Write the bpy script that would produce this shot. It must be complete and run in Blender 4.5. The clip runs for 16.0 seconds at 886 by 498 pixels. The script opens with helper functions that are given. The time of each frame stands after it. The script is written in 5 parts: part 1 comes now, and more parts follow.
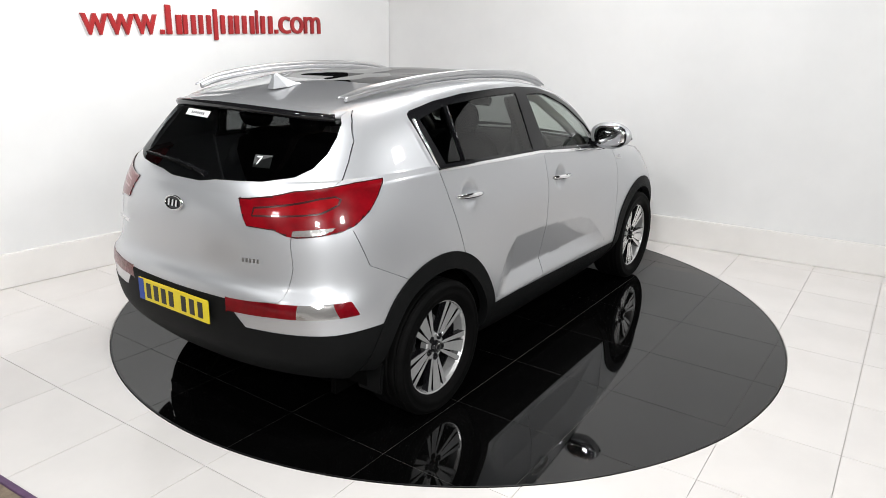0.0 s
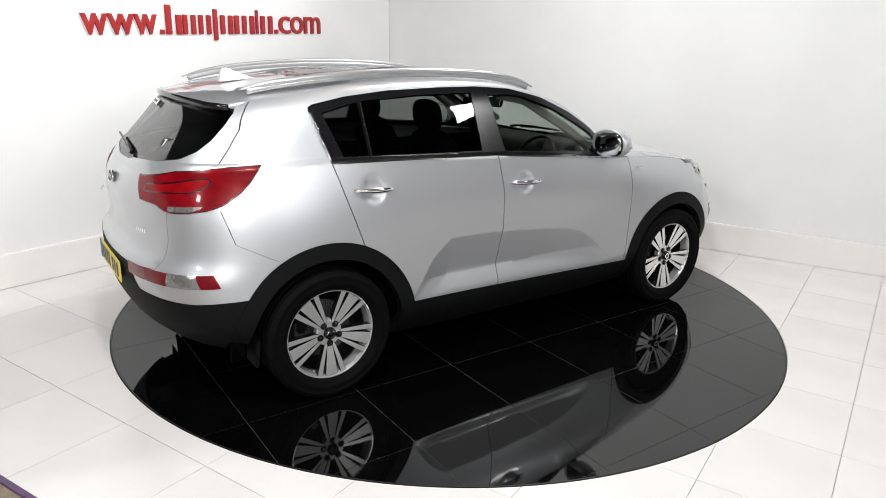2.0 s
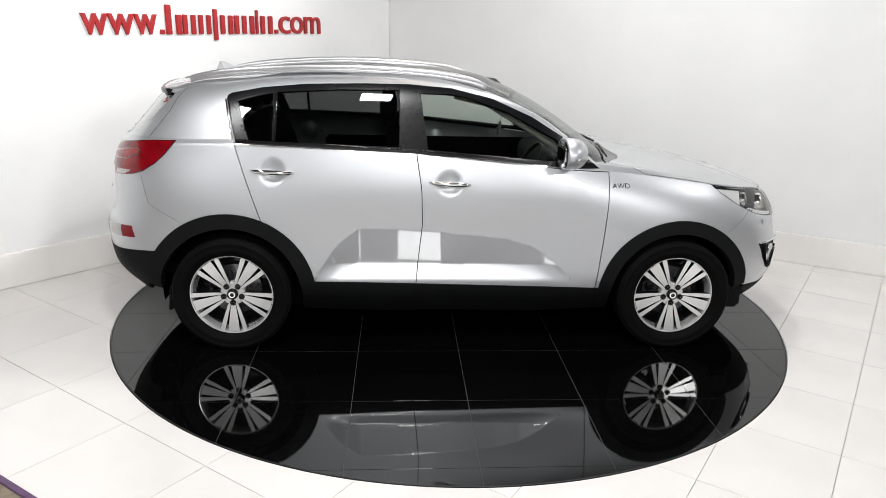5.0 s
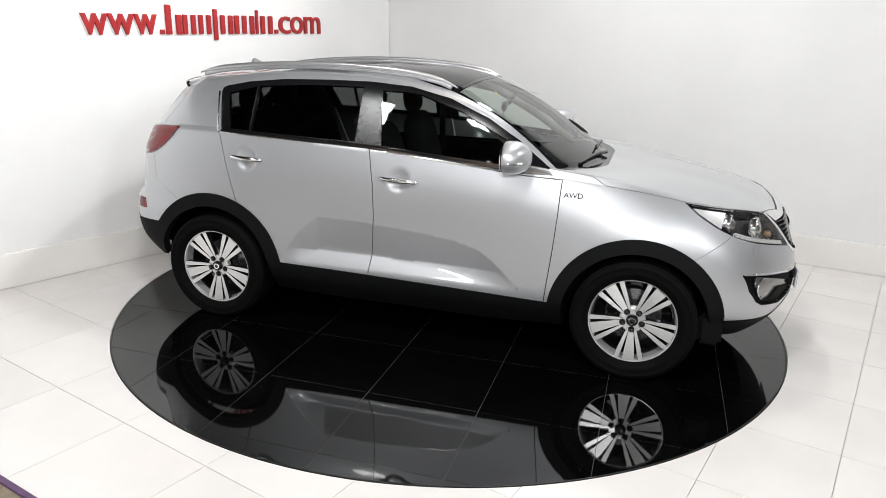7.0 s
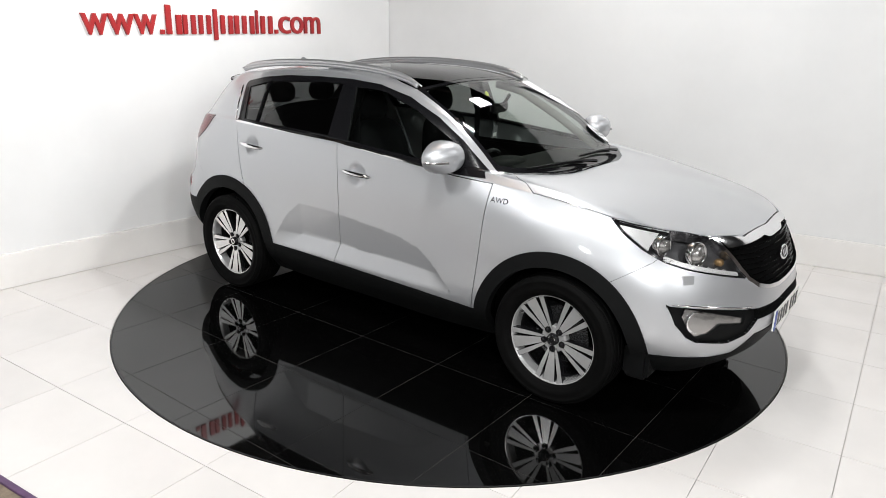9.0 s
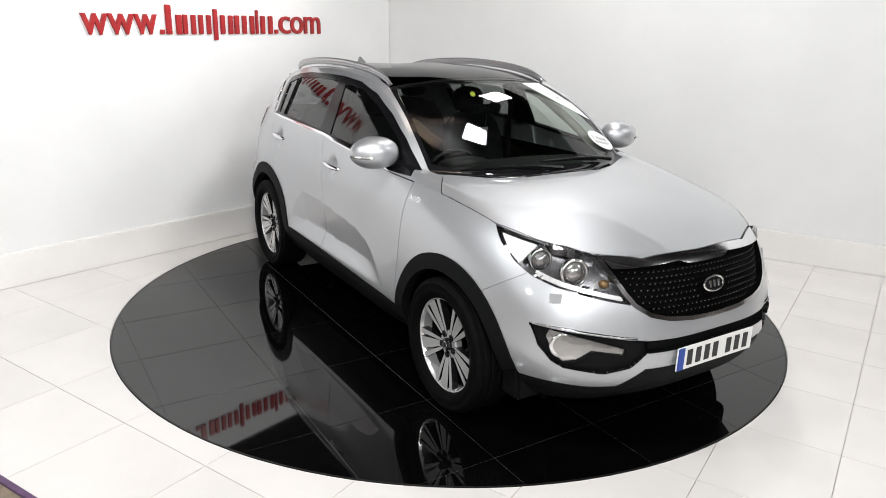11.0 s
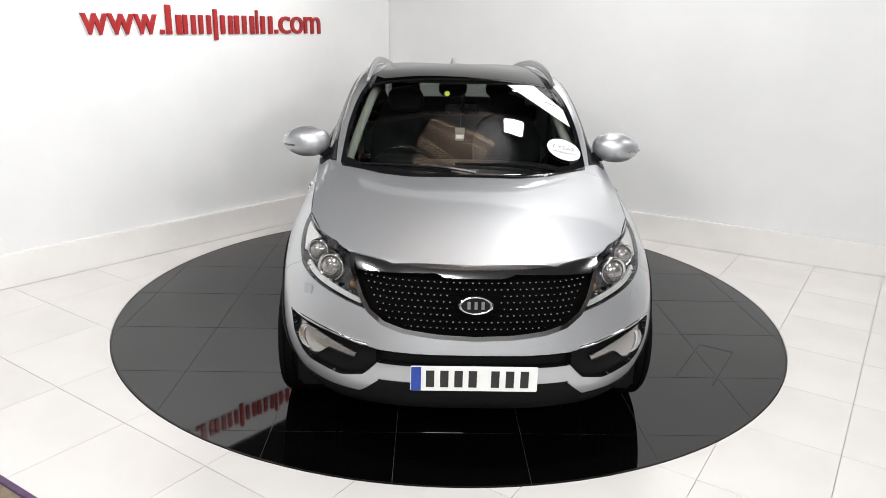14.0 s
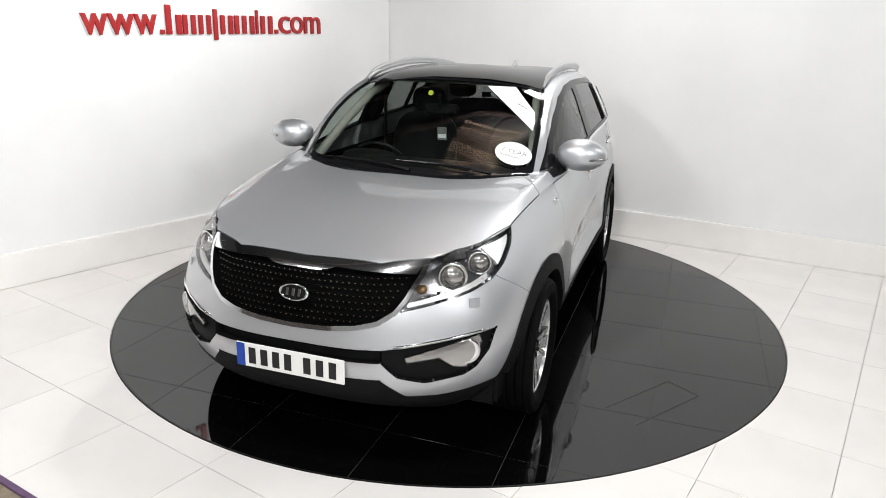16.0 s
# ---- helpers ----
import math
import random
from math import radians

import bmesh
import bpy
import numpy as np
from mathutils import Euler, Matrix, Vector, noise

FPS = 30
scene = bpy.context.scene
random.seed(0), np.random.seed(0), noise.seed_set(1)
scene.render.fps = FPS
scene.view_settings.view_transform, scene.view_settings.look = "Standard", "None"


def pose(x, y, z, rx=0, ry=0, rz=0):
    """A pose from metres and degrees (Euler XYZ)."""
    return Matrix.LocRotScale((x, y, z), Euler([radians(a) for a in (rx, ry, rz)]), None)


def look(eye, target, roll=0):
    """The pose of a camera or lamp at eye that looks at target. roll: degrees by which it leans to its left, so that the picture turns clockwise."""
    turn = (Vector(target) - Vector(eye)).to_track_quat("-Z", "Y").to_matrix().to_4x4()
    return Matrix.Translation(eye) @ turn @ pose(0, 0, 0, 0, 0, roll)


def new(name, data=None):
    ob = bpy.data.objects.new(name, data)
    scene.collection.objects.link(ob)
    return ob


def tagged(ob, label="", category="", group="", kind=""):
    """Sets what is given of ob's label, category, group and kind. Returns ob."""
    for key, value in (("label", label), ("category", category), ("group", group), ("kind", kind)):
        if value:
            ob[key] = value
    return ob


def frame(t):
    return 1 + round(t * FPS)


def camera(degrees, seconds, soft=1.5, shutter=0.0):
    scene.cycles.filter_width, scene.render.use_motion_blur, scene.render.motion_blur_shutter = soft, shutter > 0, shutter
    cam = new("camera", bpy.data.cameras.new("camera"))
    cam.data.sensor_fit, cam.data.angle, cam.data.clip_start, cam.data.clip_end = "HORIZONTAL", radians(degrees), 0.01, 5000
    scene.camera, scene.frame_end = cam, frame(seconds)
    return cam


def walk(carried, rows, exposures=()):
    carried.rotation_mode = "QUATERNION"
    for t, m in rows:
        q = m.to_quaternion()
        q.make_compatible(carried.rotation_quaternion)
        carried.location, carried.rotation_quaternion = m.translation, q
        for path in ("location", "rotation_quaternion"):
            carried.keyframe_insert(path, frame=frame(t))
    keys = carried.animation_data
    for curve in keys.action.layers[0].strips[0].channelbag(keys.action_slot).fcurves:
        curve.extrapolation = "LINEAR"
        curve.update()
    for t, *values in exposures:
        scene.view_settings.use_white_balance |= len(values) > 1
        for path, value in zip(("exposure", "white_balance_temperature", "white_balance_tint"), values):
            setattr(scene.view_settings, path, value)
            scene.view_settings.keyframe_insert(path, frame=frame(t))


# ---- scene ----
cam = camera(64.31, 16.0, 0.65)
EYE, AIM, LEAN = (0.0, -4.7987, 1.8472), (-0.0493, -0.0215, 0.3722), 1.4246
walk(cam, [(0.0, look(EYE, AIM, LEAN)), (16.0, look(EYE, AIM, LEAN))], [(0.0, -0.51), (16.0, -0.51)])

# ---- world and lamps ----
world = bpy.data.worlds.new("hall_air")
scene.world = world
world.use_nodes = True
world.node_tree.nodes["Background"].inputs[0].default_value = (0.9, 0.93, 1.0, 1)
world.node_tree.nodes["Background"].inputs[1].default_value = 0.02


def area_lamp(x, y, z, aim, size, watts, colour=(0.985, 0.99, 0.985)):
    data = bpy.data.lights.new("panel_lamp_light", "AREA")
    data.shape, data.size, data.energy, data.color = "SQUARE", size, watts, colour
    ob = new("panel_lamp_light", data)
    ob.matrix_world = look((x, y, z), aim)
    return ob


# flood lights under the hall roof, the last two added: (place, aim, size, watts)
LAMPS = [
    ((4.2, -1.5, 4.0), (0.3, 0.0, 0.6), 0.40, 64),
    ((-0.3, -3.1, 4.1), (-0.1, 0.2, 0.5), 0.40, 118),
    ((-2.4, -2.8, 3.7), (1.2, 0.3, 0.2), 0.34, 62),
    ((1.0, 0.3, 4.0), (0.6, 0.3, 0.0), 0.36, 54),
    ((1.2, 2.0, 3.9), (0.6, 0.8, 0.5), 0.36, 20),
    ((-3.0, -5.6, 3.2), (-0.2, 0.0, 0.6), 0.45, 46),
    ((3.0, -5.4, 3.2), (0.2, 0.4, 0.7), 0.45, 105),
    # added fill lamp behind the camera, brightens bumper and bonnet
    ((0.3, -6.3, 2.9), (0.1, -1.8, 0.5), 0.45, 165),
    # added uplight, no such fitting known: brightens the boarding that the glass reflects
    ((1.0, 0.3, 4.36), (-0.05, -0.12, 4.9), 0.36, 560),
]
for (lx, ly, lz), aim, size, watts in LAMPS:
    area_lamp(lx, ly, lz, aim, size, watts)

# ---- materials ----


def material(name, colour, rough=0.5, metal=0.0, **more):
    m = bpy.data.materials.new(name)
    m.use_nodes = True
    b = m.node_tree.nodes["Principled BSDF"]
    b.inputs["Base Color"].default_value = (*colour, 1)
    b.inputs["Roughness"].default_value = rough
    b.inputs["Metallic"].default_value = metal
    for key, value in more.items():
        b.inputs[key.replace("_", " ")].default_value = value
    return m


def node(m, kind, **values):
    n = m.node_tree.nodes.new(kind)
    for key, value in values.items():
        if key in n.inputs:
            n.inputs[key].default_value = value
    return n


def link(m, a, b):
    m.node_tree.links.new(a, b)


def mottled(m, scale, amount, bump=0.0, bump_scale=200.0, detail=6.0, rough_amount=0.0):
    """Uneven tone at one scale, fine relief at another."""
    b = m.node_tree.nodes["Principled BSDF"]
    base = tuple(b.inputs["Base Color"].default_value)
    coords = node(m, "ShaderNodeTexCoord")
    big = node(m, "ShaderNodeTexNoise", Scale=scale, Detail=detail, Roughness=0.6)
    link(m, coords.outputs["Object"], big.inputs["Vector"])
    ramp = node(m, "ShaderNodeMapRange")
    ramp.inputs["From Min"].default_value, ramp.inputs["From Max"].default_value = 0.3, 0.7
    ramp.inputs["To Min"].default_value, ramp.inputs["To Max"].default_value = 1 - amount, 1 + amount * 0.4
    link(m, big.outputs["Fac"], ramp.inputs["Value"])
    mix = node(m, "ShaderNodeVectorMath")
    mix.operation = "SCALE"
    mix.inputs[0].default_value = base[:3]
    link(m, ramp.outputs["Result"], mix.inputs["Scale"])
    link(m, mix.outputs["Vector"], b.inputs["Base Color"])
    if rough_amount:
        r = node(m, "ShaderNodeMapRange")
        r.inputs["To Min"].default_value = b.inputs["Roughness"].default_value
        r.inputs["To Max"].default_value = b.inputs["Roughness"].default_value + rough_amount
        link(m, big.outputs["Fac"], r.inputs["Value"])
        link(m, r.outputs["Result"], b.inputs["Roughness"])
    if bump:
        fine = node(m, "ShaderNodeTexNoise", Scale=bump_scale, Detail=3.0)
        link(m, coords.outputs["Object"], fine.inputs["Vector"])
        bp = node(m, "ShaderNodeBump", Strength=bump, Distance=0.002)
        link(m, fine.outputs["Fac"], bp.inputs["Height"])
        link(m, bp.outputs["Normal"], b.inputs["Normal"])
    return m


def piece_tone(m, amount):
    """Each piece a little lighter or darker than the next."""
    b = m.node_tree.nodes["Principled BSDF"]
    info = node(m, "ShaderNodeObjectInfo")
    r = node(m, "ShaderNodeMapRange")
    r.inputs["To Min"].default_value, r.inputs["To Max"].default_value = 1 - amount, 1.0
    link(m, info.outputs["Random"], r.inputs["Value"])
    s = node(m, "ShaderNodeVectorMath")
    s.operation = "SCALE"
    src = b.inputs["Base Color"]
    if src.is_linked:
        link(m, src.links[0].from_socket, s.inputs[0])
    else:
        s.inputs[0].default_value = tuple(src.default_value)[:3]
    link(m, r.outputs["Result"], s.inputs["Scale"])
    link(m, s.outputs["Vector"], b.inputs["Base Color"])
    return m


def facets(m, scale, strength):
    """Moulded prisms behind a smooth cover."""
    b = m.node_tree.nodes["Principled BSDF"]
    coords, cells, bp = node(m, "ShaderNodeTexCoord"), node(m, "ShaderNodeTexVoronoi", Scale=scale), node(m, "ShaderNodeBump", Strength=strength, Distance=0.012)
    link(m, coords.outputs["Object"], cells.inputs["Vector"])
    link(m, cells.outputs["Distance"], bp.inputs["Height"])
    link(m, bp.outputs["Normal"], b.inputs["Normal"])
    return m


WHITE_WALL = mottled(material("white_wall_paint", (0.77, 0.77, 0.77), 0.6), 1.3, 0.05, 0.08, 60)
PLINTH = mottled(material("white_plinth_gloss", (0.80, 0.78, 0.76), 0.3), 2.0, 0.06, 0.05, 40)
TILE_WHITE = piece_tone(mottled(material("polished_white_tile", (0.78, 0.75, 0.73), 0.16), 1.7, 0.06, 0.02, 90, rough_amount=0.1), 0.04)
GROUT = mottled(material("grey_grout", (0.55, 0.53, 0.51), 0.8), 30, 0.2)
TILE_BLACK = piece_tone(mottled(material("polished_black_tile", (0.002, 0.002, 0.002), 0.02, 0.0, Specular_IOR_Level=0.50), 2.5, 0.3, 0.006, 90, rough_amount=0.03), 0.3)
GROUT_BLACK = mottled(material("dark_joint", (0.055, 0.052, 0.05), 0.6), 40, 0.3)
BLACK_EDGE = mottled(material("black_edge_strip", (0.01, 0.01, 0.01), 0.35), 30, 0.3)
RED = mottled(material("red_acrylic_letter", (0.36, 0.014, 0.016), 0.35), 8, 0.15)
HALL_WALL = mottled(material("dull_hall_wall", (0.17, 0.15, 0.14), 0.8), 1.5, 0.4, 0.2, 30)
ROOF_DARK = mottled(material("dark_hall_roof", (0.006, 0.0055, 0.0055), 0.8), 2, 0.4)
STEEL_BEAM = mottled(material("painted_steel_beam", (0.07, 0.05, 0.045), 0.6), 5, 0.4)
SILVER = mottled(material("silver_metallic_paint", (0.505, 0.515, 0.535), 0.42, 0.70, Coat_Weight=1.0, Coat_Roughness=0.015), 700.0, 0.06, detail=2.0)


CHROME = mottled(material("chrome", (0.85, 0.85, 0.86), 0.10, 1.0), 20, 0.05)
MACHINED = mottled(material("machined_alloy", (0.80, 0.80, 0.80), 0.26, 0.7), 60, 0.06, 0.05, 400)
MACHINED_RAIL = mottled(material("satin_rail", (0.50, 0.50, 0.51), 0.30, 0.75), 30, 0.04)
GLOSS_STUD = material("glinting_black", (0.35, 0.35, 0.36), 0.08, 1.0)
BAND_RED = facets(mottled(material("bright_red_lens", (0.24, 0.0015, 0.005), 0.25, 0.0, Specular_IOR_Level=0.15, Coat_Weight=0.45, Coat_Roughness=0.02), 14, 0.35), 26.0, 0.07)
GLOSS_BLACK = mottled(material("gloss_black_trim", (0.008, 0.008, 0.009), 0.08), 8, 0.2)
PLASTIC = mottled(material("black_textured_plastic", (0.0045, 0.0048, 0.005), 0.6, 0.0, Specular_IOR_Level=0.10), 12, 0.25, 0.25, 900)
TRIM = mottled(material("satin_black_frame", (0.006, 0.006, 0.007), 0.22, 0.0, Specular_IOR_Level=0.22), 10, 0.2)
RUBBER = mottled(material("tyre_rubber", (0.0035, 0.0035, 0.0035), 0.65, 0.0, Specular_IOR_Level=0.05), 14, 0.3, 0.2, 250)
DARK = mottled(material("dark_underside", (0.002, 0.002, 0.002), 0.85, 0.0, Specular_IOR_Level=0.03), 6, 0.4)
FABRIC = mottled(material("black_seat_cloth", (0.008, 0.008, 0.009), 0.9, 0.0, Specular_IOR_Level=0.08), 18, 0.3, 0.3, 700)
GREY_FABRIC = mottled(material("pale_headliner_cloth", (0.30, 0.29, 0.27), 0.9), 18, 0.15, 0.2, 700)
RED_LENS = facets(mottled(material("red_lamp_lens", (0.19, 0.001, 0.005), 0.25, 0.0, Specular_IOR_Level=0.15, Coat_Weight=0.45, Coat_Roughness=0.02), 9, 0.45), 18.0, 0.07)
DEEP_RED = facets(mottled(material("dark_red_lens", (0.15, 0.001, 0.005), 0.25, 0.0, Specular_IOR_Level=0.15, Coat_Weight=0.45, Coat_Roughness=0.02), 12, 0.4), 40.0, 0.1)
DARK_RED = material("dark_red_divider", (0.03, 0.001, 0.002), 0.25, 0.0, Coat_Weight=1.0, Coat_Roughness=0.02)
CLEAR_LENS = facets(material("clear_ribbed_lens", (0.38, 0.37, 0.36), 0.20, 0.75, Coat_Weight=0.6, Coat_Roughness=0.01), 40.0, 0.10)
LAMP_BLACK = mottled(material("dark_lamp_housing", (0.22, 0.22, 0.23), 0.22, 0.8), 30, 0.4)
REFLECTOR = mottled(material("bright_reflector", (0.8, 0.8, 0.8), 0.13, 1.0), 50, 0.25, 0.3, 90)
FROSTED = mottled(material("frosted_bright_reflector", (0.78, 0.78, 0.78), 0.32, 0.45), 40, 0.15)
AMBER = mottled(material("amber_reflector", (0.30, 0.19, 0.09), 0.3, 0.5), 30, 0.2)
PLATE_WHITE = mottled(material("white_plate", (0.78, 0.78, 0.76), 0.35), 20, 0.04)
PLATE_YELLOW = mottled(material("yellow_plate", (0.72, 0.58, 0.02), 0.35), 20, 0.05)
INK = mottled(material("black_ink", (0.01, 0.01, 0.011), 0.4), 20, 0.2)
BLUE = mottled(material("blue_band", (0.01, 0.05, 0.32), 0.4), 20, 0.1)
PAPER = mottled(material("white_paper", (0.82, 0.82, 0.82), 0.6), 20, 0.05)
GREY_INK = mottled(material("grey_print", (0.18, 0.18, 0.19), 0.6), 20, 0.1)
YELLOW_DOT = mottled(material("yellow_green_tag", (0.6, 0.65, 0.05), 0.5), 20, 0.1)
RIB_BROWN = piece_tone(mottled(material("brown_timber_boarding", (0.66, 0.48, 0.35), 0.7), 45, 0.85, 0.3, 60), 0.75)
RIB_DARK = mottled(material("dark_timber_boarding", (0.10, 0.06, 0.04), 0.7), 45, 0.8, 0.3, 60)
MIRROR = material("mirror_silvering", (0.85, 0.86, 0.87), 0.02, 1.0)
PURPLE = mottled(material("purple_edge_strip", (0.12, 0.06, 0.14), 0.5), 20, 0.3)
BEIGE = mottled(material("beige_carpet", (0.24, 0.19, 0.14), 0.9), 30, 0.3, 0.4, 300)


def glass(name, tint, rough=0.0):
    """Thin tinted pane: clear straight through, mirror-like on its face."""
    m = bpy.data.materials.new(name)
    m.use_nodes = True
    nt = m.node_tree
    nt.nodes.remove(nt.nodes["Principled BSDF"])
    out = nt.nodes["Material Output"]
    clear, shine, mix = node(m, "ShaderNodeBsdfTransparent"), node(m, "ShaderNodeBsdfGlossy"), node(m, "ShaderNodeMixShader")
    clear.inputs["Color"].default_value = (*tint, 1)
    shine.inputs["Roughness"].default_value = rough
    tilt = node(m, "ShaderNodeLayerWeight", Blend=0.5)
    steep, gloss = node(m, "ShaderNodeMath"), node(m, "ShaderNodeMath")
    steep.operation, gloss.operation = "POWER", "MULTIPLY_ADD"
    steep.inputs[1].default_value, gloss.inputs[1].default_value, gloss.inputs[2].default_value = 4.4, 0.92, 0.045
    link(m, tilt.outputs["Facing"], steep.inputs[0])
    link(m, steep.outputs[0], gloss.inputs[0])
    link(m, gloss.outputs[0], mix.inputs[0])
    link(m, clear.outputs[0], mix.inputs[1])
    link(m, shine.outputs[0], mix.inputs[2])
    link(m, mix.outputs[0], out.inputs["Surface"])
    return m


PANE = glass("green_tinted_pane", (0.74, 0.79, 0.75))
PRIVACY = glass("dark_privacy_pane", (0.32, 0.33, 0.33))
LENS = glass("clear_lamp_cover", (0.93, 0.93, 0.93))
ROOF_PANE = glass("black_roof_pane", (0.01, 0.01, 0.01))


# ---- mesh helpers ----


def mesh_from(name, bm, mat, smooth=False):
    me = bpy.data.meshes.new(name)
    bm.to_mesh(me)
    bm.free()
    if mat:
        me.materials.append(mat)
    if smooth:
        me.shade_smooth()
    return me


def part(name, bm, mat, parent=None, label="", smooth=False, at=None):
    ob = new(name, mesh_from(name, bm, mat, smooth))
    if parent:
        ob.parent = parent
    if at:
        ob.matrix_basis = at
    return tagged(ob, label) if label else ob


def box(cx, cy, cz, sx, sy, sz, bevel=0.0, bm=None):
    bm = bm or bmesh.new()
    made = bmesh.ops.create_cube(bm, size=1, matrix=Matrix.Translation((cx, cy, cz)) @ Matrix.Diagonal((sx, sy, sz, 1)))
    if bevel:
        edges = {e for v in made["verts"] for e in v.link_edges}
        bmesh.ops.bevel(bm, geom=list(edges), offset=bevel, segments=2, affect="EDGES", clamp_overlap=True)
    return bm


def prism(points, depth, bm=None):
    """A flat outline in x, y pulled up by depth."""
    bm = bm or bmesh.new()
    low = [bm.verts.new((x, y, 0)) for x, y in points]
    high = [bm.verts.new((x, y, depth)) for x, y in points]
    n = len(points)
    bm.faces.new(high)
    bm.faces.new(low[::-1])
    for k in range(n):
        bm.faces.new((low[k], low[(k + 1) % n], high[(k + 1) % n], high[k]))
    bmesh.ops.recalc_face_normals(bm, faces=bm.faces)
    return bm


def lathe(profile, steps=48, axis="z", bm=None, cap=False):
    """A turned body: profile of (radius, height)."""
    bm = bm or bmesh.new()
    rings = []
    for r, h in profile:
        ring = []
        for k in range(steps):
            a = 2 * math.pi * k / steps
            p = (r * math.cos(a), r * math.sin(a), h)
            ring.append(bm.verts.new(p if axis == "z" else (p[0], h, p[1])))
        rings.append(ring)
    for a, b in zip(rings, rings[1:]):
        for k in range(steps):
            bm.faces.new((a[k], a[(k + 1) % steps], b[(k + 1) % steps], b[k]))
    for ring in (rings[0], rings[-1]) if cap else ():
        if (ring[0].co - ring[len(ring) // 2].co).length > 1e-4:
            bm.faces.new(ring)
    bmesh.ops.recalc_face_normals(bm, faces=bm.faces)
    return bm


def tube(points, radius, sides=8, bm=None, flat=1.0):
    """A bar swept along points; flat squeezes it upwards."""
    bm = bm or bmesh.new()
    pts = [Vector(p) for p in points]
    rings = []
    for k, p in enumerate(pts):
        d = (pts[min(k + 1, len(pts) - 1)] - pts[max(k - 1, 0)]).normalized()
        side = d.cross(Vector((0, 0, 1)))
        side = side.normalized() if side.length > 1e-4 else Vector((1, 0, 0))
        up = side.cross(d)
        r = radius[k] if isinstance(radius, (list, tuple)) else radius
        rings.append([bm.verts.new(p + side * r * math.cos(a) + up * r * flat * math.sin(a)) for a in [2 * math.pi * j / sides for j in range(sides)]])
    for a, b in zip(rings, rings[1:]):
        for j in range(sides):
            bm.faces.new((a[j], a[(j + 1) % sides], b[(j + 1) % sides], b[j]))
    bm.faces.new(rings[0]), bm.faces.new(rings[-1])
    bmesh.ops.recalc_face_normals(bm, faces=bm.faces)
    return bm


# ---- the studio ----
LEFT_FOOT, LEFT_DIR = Vector((-3.221, -0.107, 0)), Vector((0.6245, 0.7810, 0))
RIGHT_FOOT, RIGHT_DIR = Vector((1.896, 1.661, 0)), Vector((0.8834, -0.4686, 0))
CORNER = Vector((-0.70, 3.04, 0))
DISC_R = 2.2377


def wall_between(name, a, b, height, thick, label, back=0.0):
    """An upright slab from a to b, its room face on the line, its body behind."""
    d = (b - a).normalized()
    n = Vector((d.y, -d.x, 0))
    if n.dot(-a) < 0:
        n = -n
    a, b = a - n * back, b - n * back
    bm = bmesh.new()
    quad = [a, b, b - n * thick, a - n * thick]
    low = [bm.verts.new(p) for p in quad]
    high = [bm.verts.new(p + Vector((0, 0, height))) for p in quad]
    bm.faces.new(low), bm.faces.new(high)
    for k in range(4):
        bm.faces.new((low[k], low[(k + 1) % 4], high[(k + 1) % 4], high[k]))
    bmesh.ops.recalc_face_normals(bm, faces=bm.faces)
    return tagged(part(name, bm, WHITE_WALL), label, "wall", kind="structure"), n


far_left = LEFT_FOOT - LEFT_DIR * 6.2
far_right = RIGHT_FOOT + RIGHT_DIR * 6.5
back_left, back_right = Vector((-6.0, -9.0, 0)), Vector((6.6, -9.0, 0))
wall_between("wall_west", far_left, CORNER, 2.14, 0.15, "white painted studio wall carrying red letters", 0.02)
wall_between("wall_north", CORNER - RIGHT_DIR * 0.6, far_right, 3.4, 0.15, "plain white painted studio wall", 0.02)
# added wall behind the camera, white so that it brightens the car's front
wall_between("wall_south", back_left, back_right, 4.9, 0.15, "unseen white wall added to close the hall")
wall_between("wall_southwest", far_left, back_left, 4.9, 0.15, "dull grey wall closing the hall")[0].data.materials[0] = HALL_WALL
wall_between("wall_east", back_right, far_right, 4.9, 0.15, "dull grey wall closing the hall")[0].data.materials[0] = HALL_WALL
wall_between("wall_far_west", far_left + Vector((-1.2, 1.0, 0)), CORNER + Vector((-1.2, 1.4, 0)), 4.9, 0.15, "dark wall behind the studio partition")[0].data.materials[0] = ROOF_DARK


def plinth(name, a, b):
    d = (b - a).normalized()
    n = Vector((d.y, -d.x, 0))
    if n.dot(-a) < 0:
        n = -n
    bm = box(0, 0, 0.125, (b - a).length, 0.05, 0.25, 0.006)
    m = Matrix.Translation((a + b) / 2 - n * 0.005) @ Matrix.Rotation(math.atan2(d.y, d.x), 4, "Z")
    return tagged(part(name, bm, PLINTH, at=m), "white glossy plinth at the foot of the wall", "skirting", kind="structure")


plinth("baseboard_west", LEFT_FOOT - LEFT_DIR * 6.0, CORNER)
plinth("baseboard_north", CORNER, RIGHT_FOOT + RIGHT_DIR * 6.2)

# floor bed under the tiles, with a round pit for the turntable
TILE = 0.591
ROW_N, COL_N = Vector((0.5446, 0.8387, 0)), Vector((0.8387, -0.5446, 0))
ROW_0, COL_0 = -2.366, -0.312
bm = bmesh.new()
ring = [bm.verts.new(((DISC_R + 0.004) * math.cos(a), (DISC_R + 0.004) * math.sin(a), -0.006)) for a in [2 * math.pi * k / 160 for k in range(160)]]
rim = [bm.verts.new((12 * math.cos(a), 12 * math.sin(a), -0.006)) for a in [2 * math.pi * k / 160 for k in range(160)]]
low = [bm.verts.new((v.co.x, v.co.y, -0.12)) for v in ring]
for k in range(160):
    j = (k + 1) % 160
    bm.faces.new((ring[k], rim[k], rim[j], ring[j]))
    bm.faces.new((ring[k], ring[j], low[j], low[k]))
bm.faces.new(low)
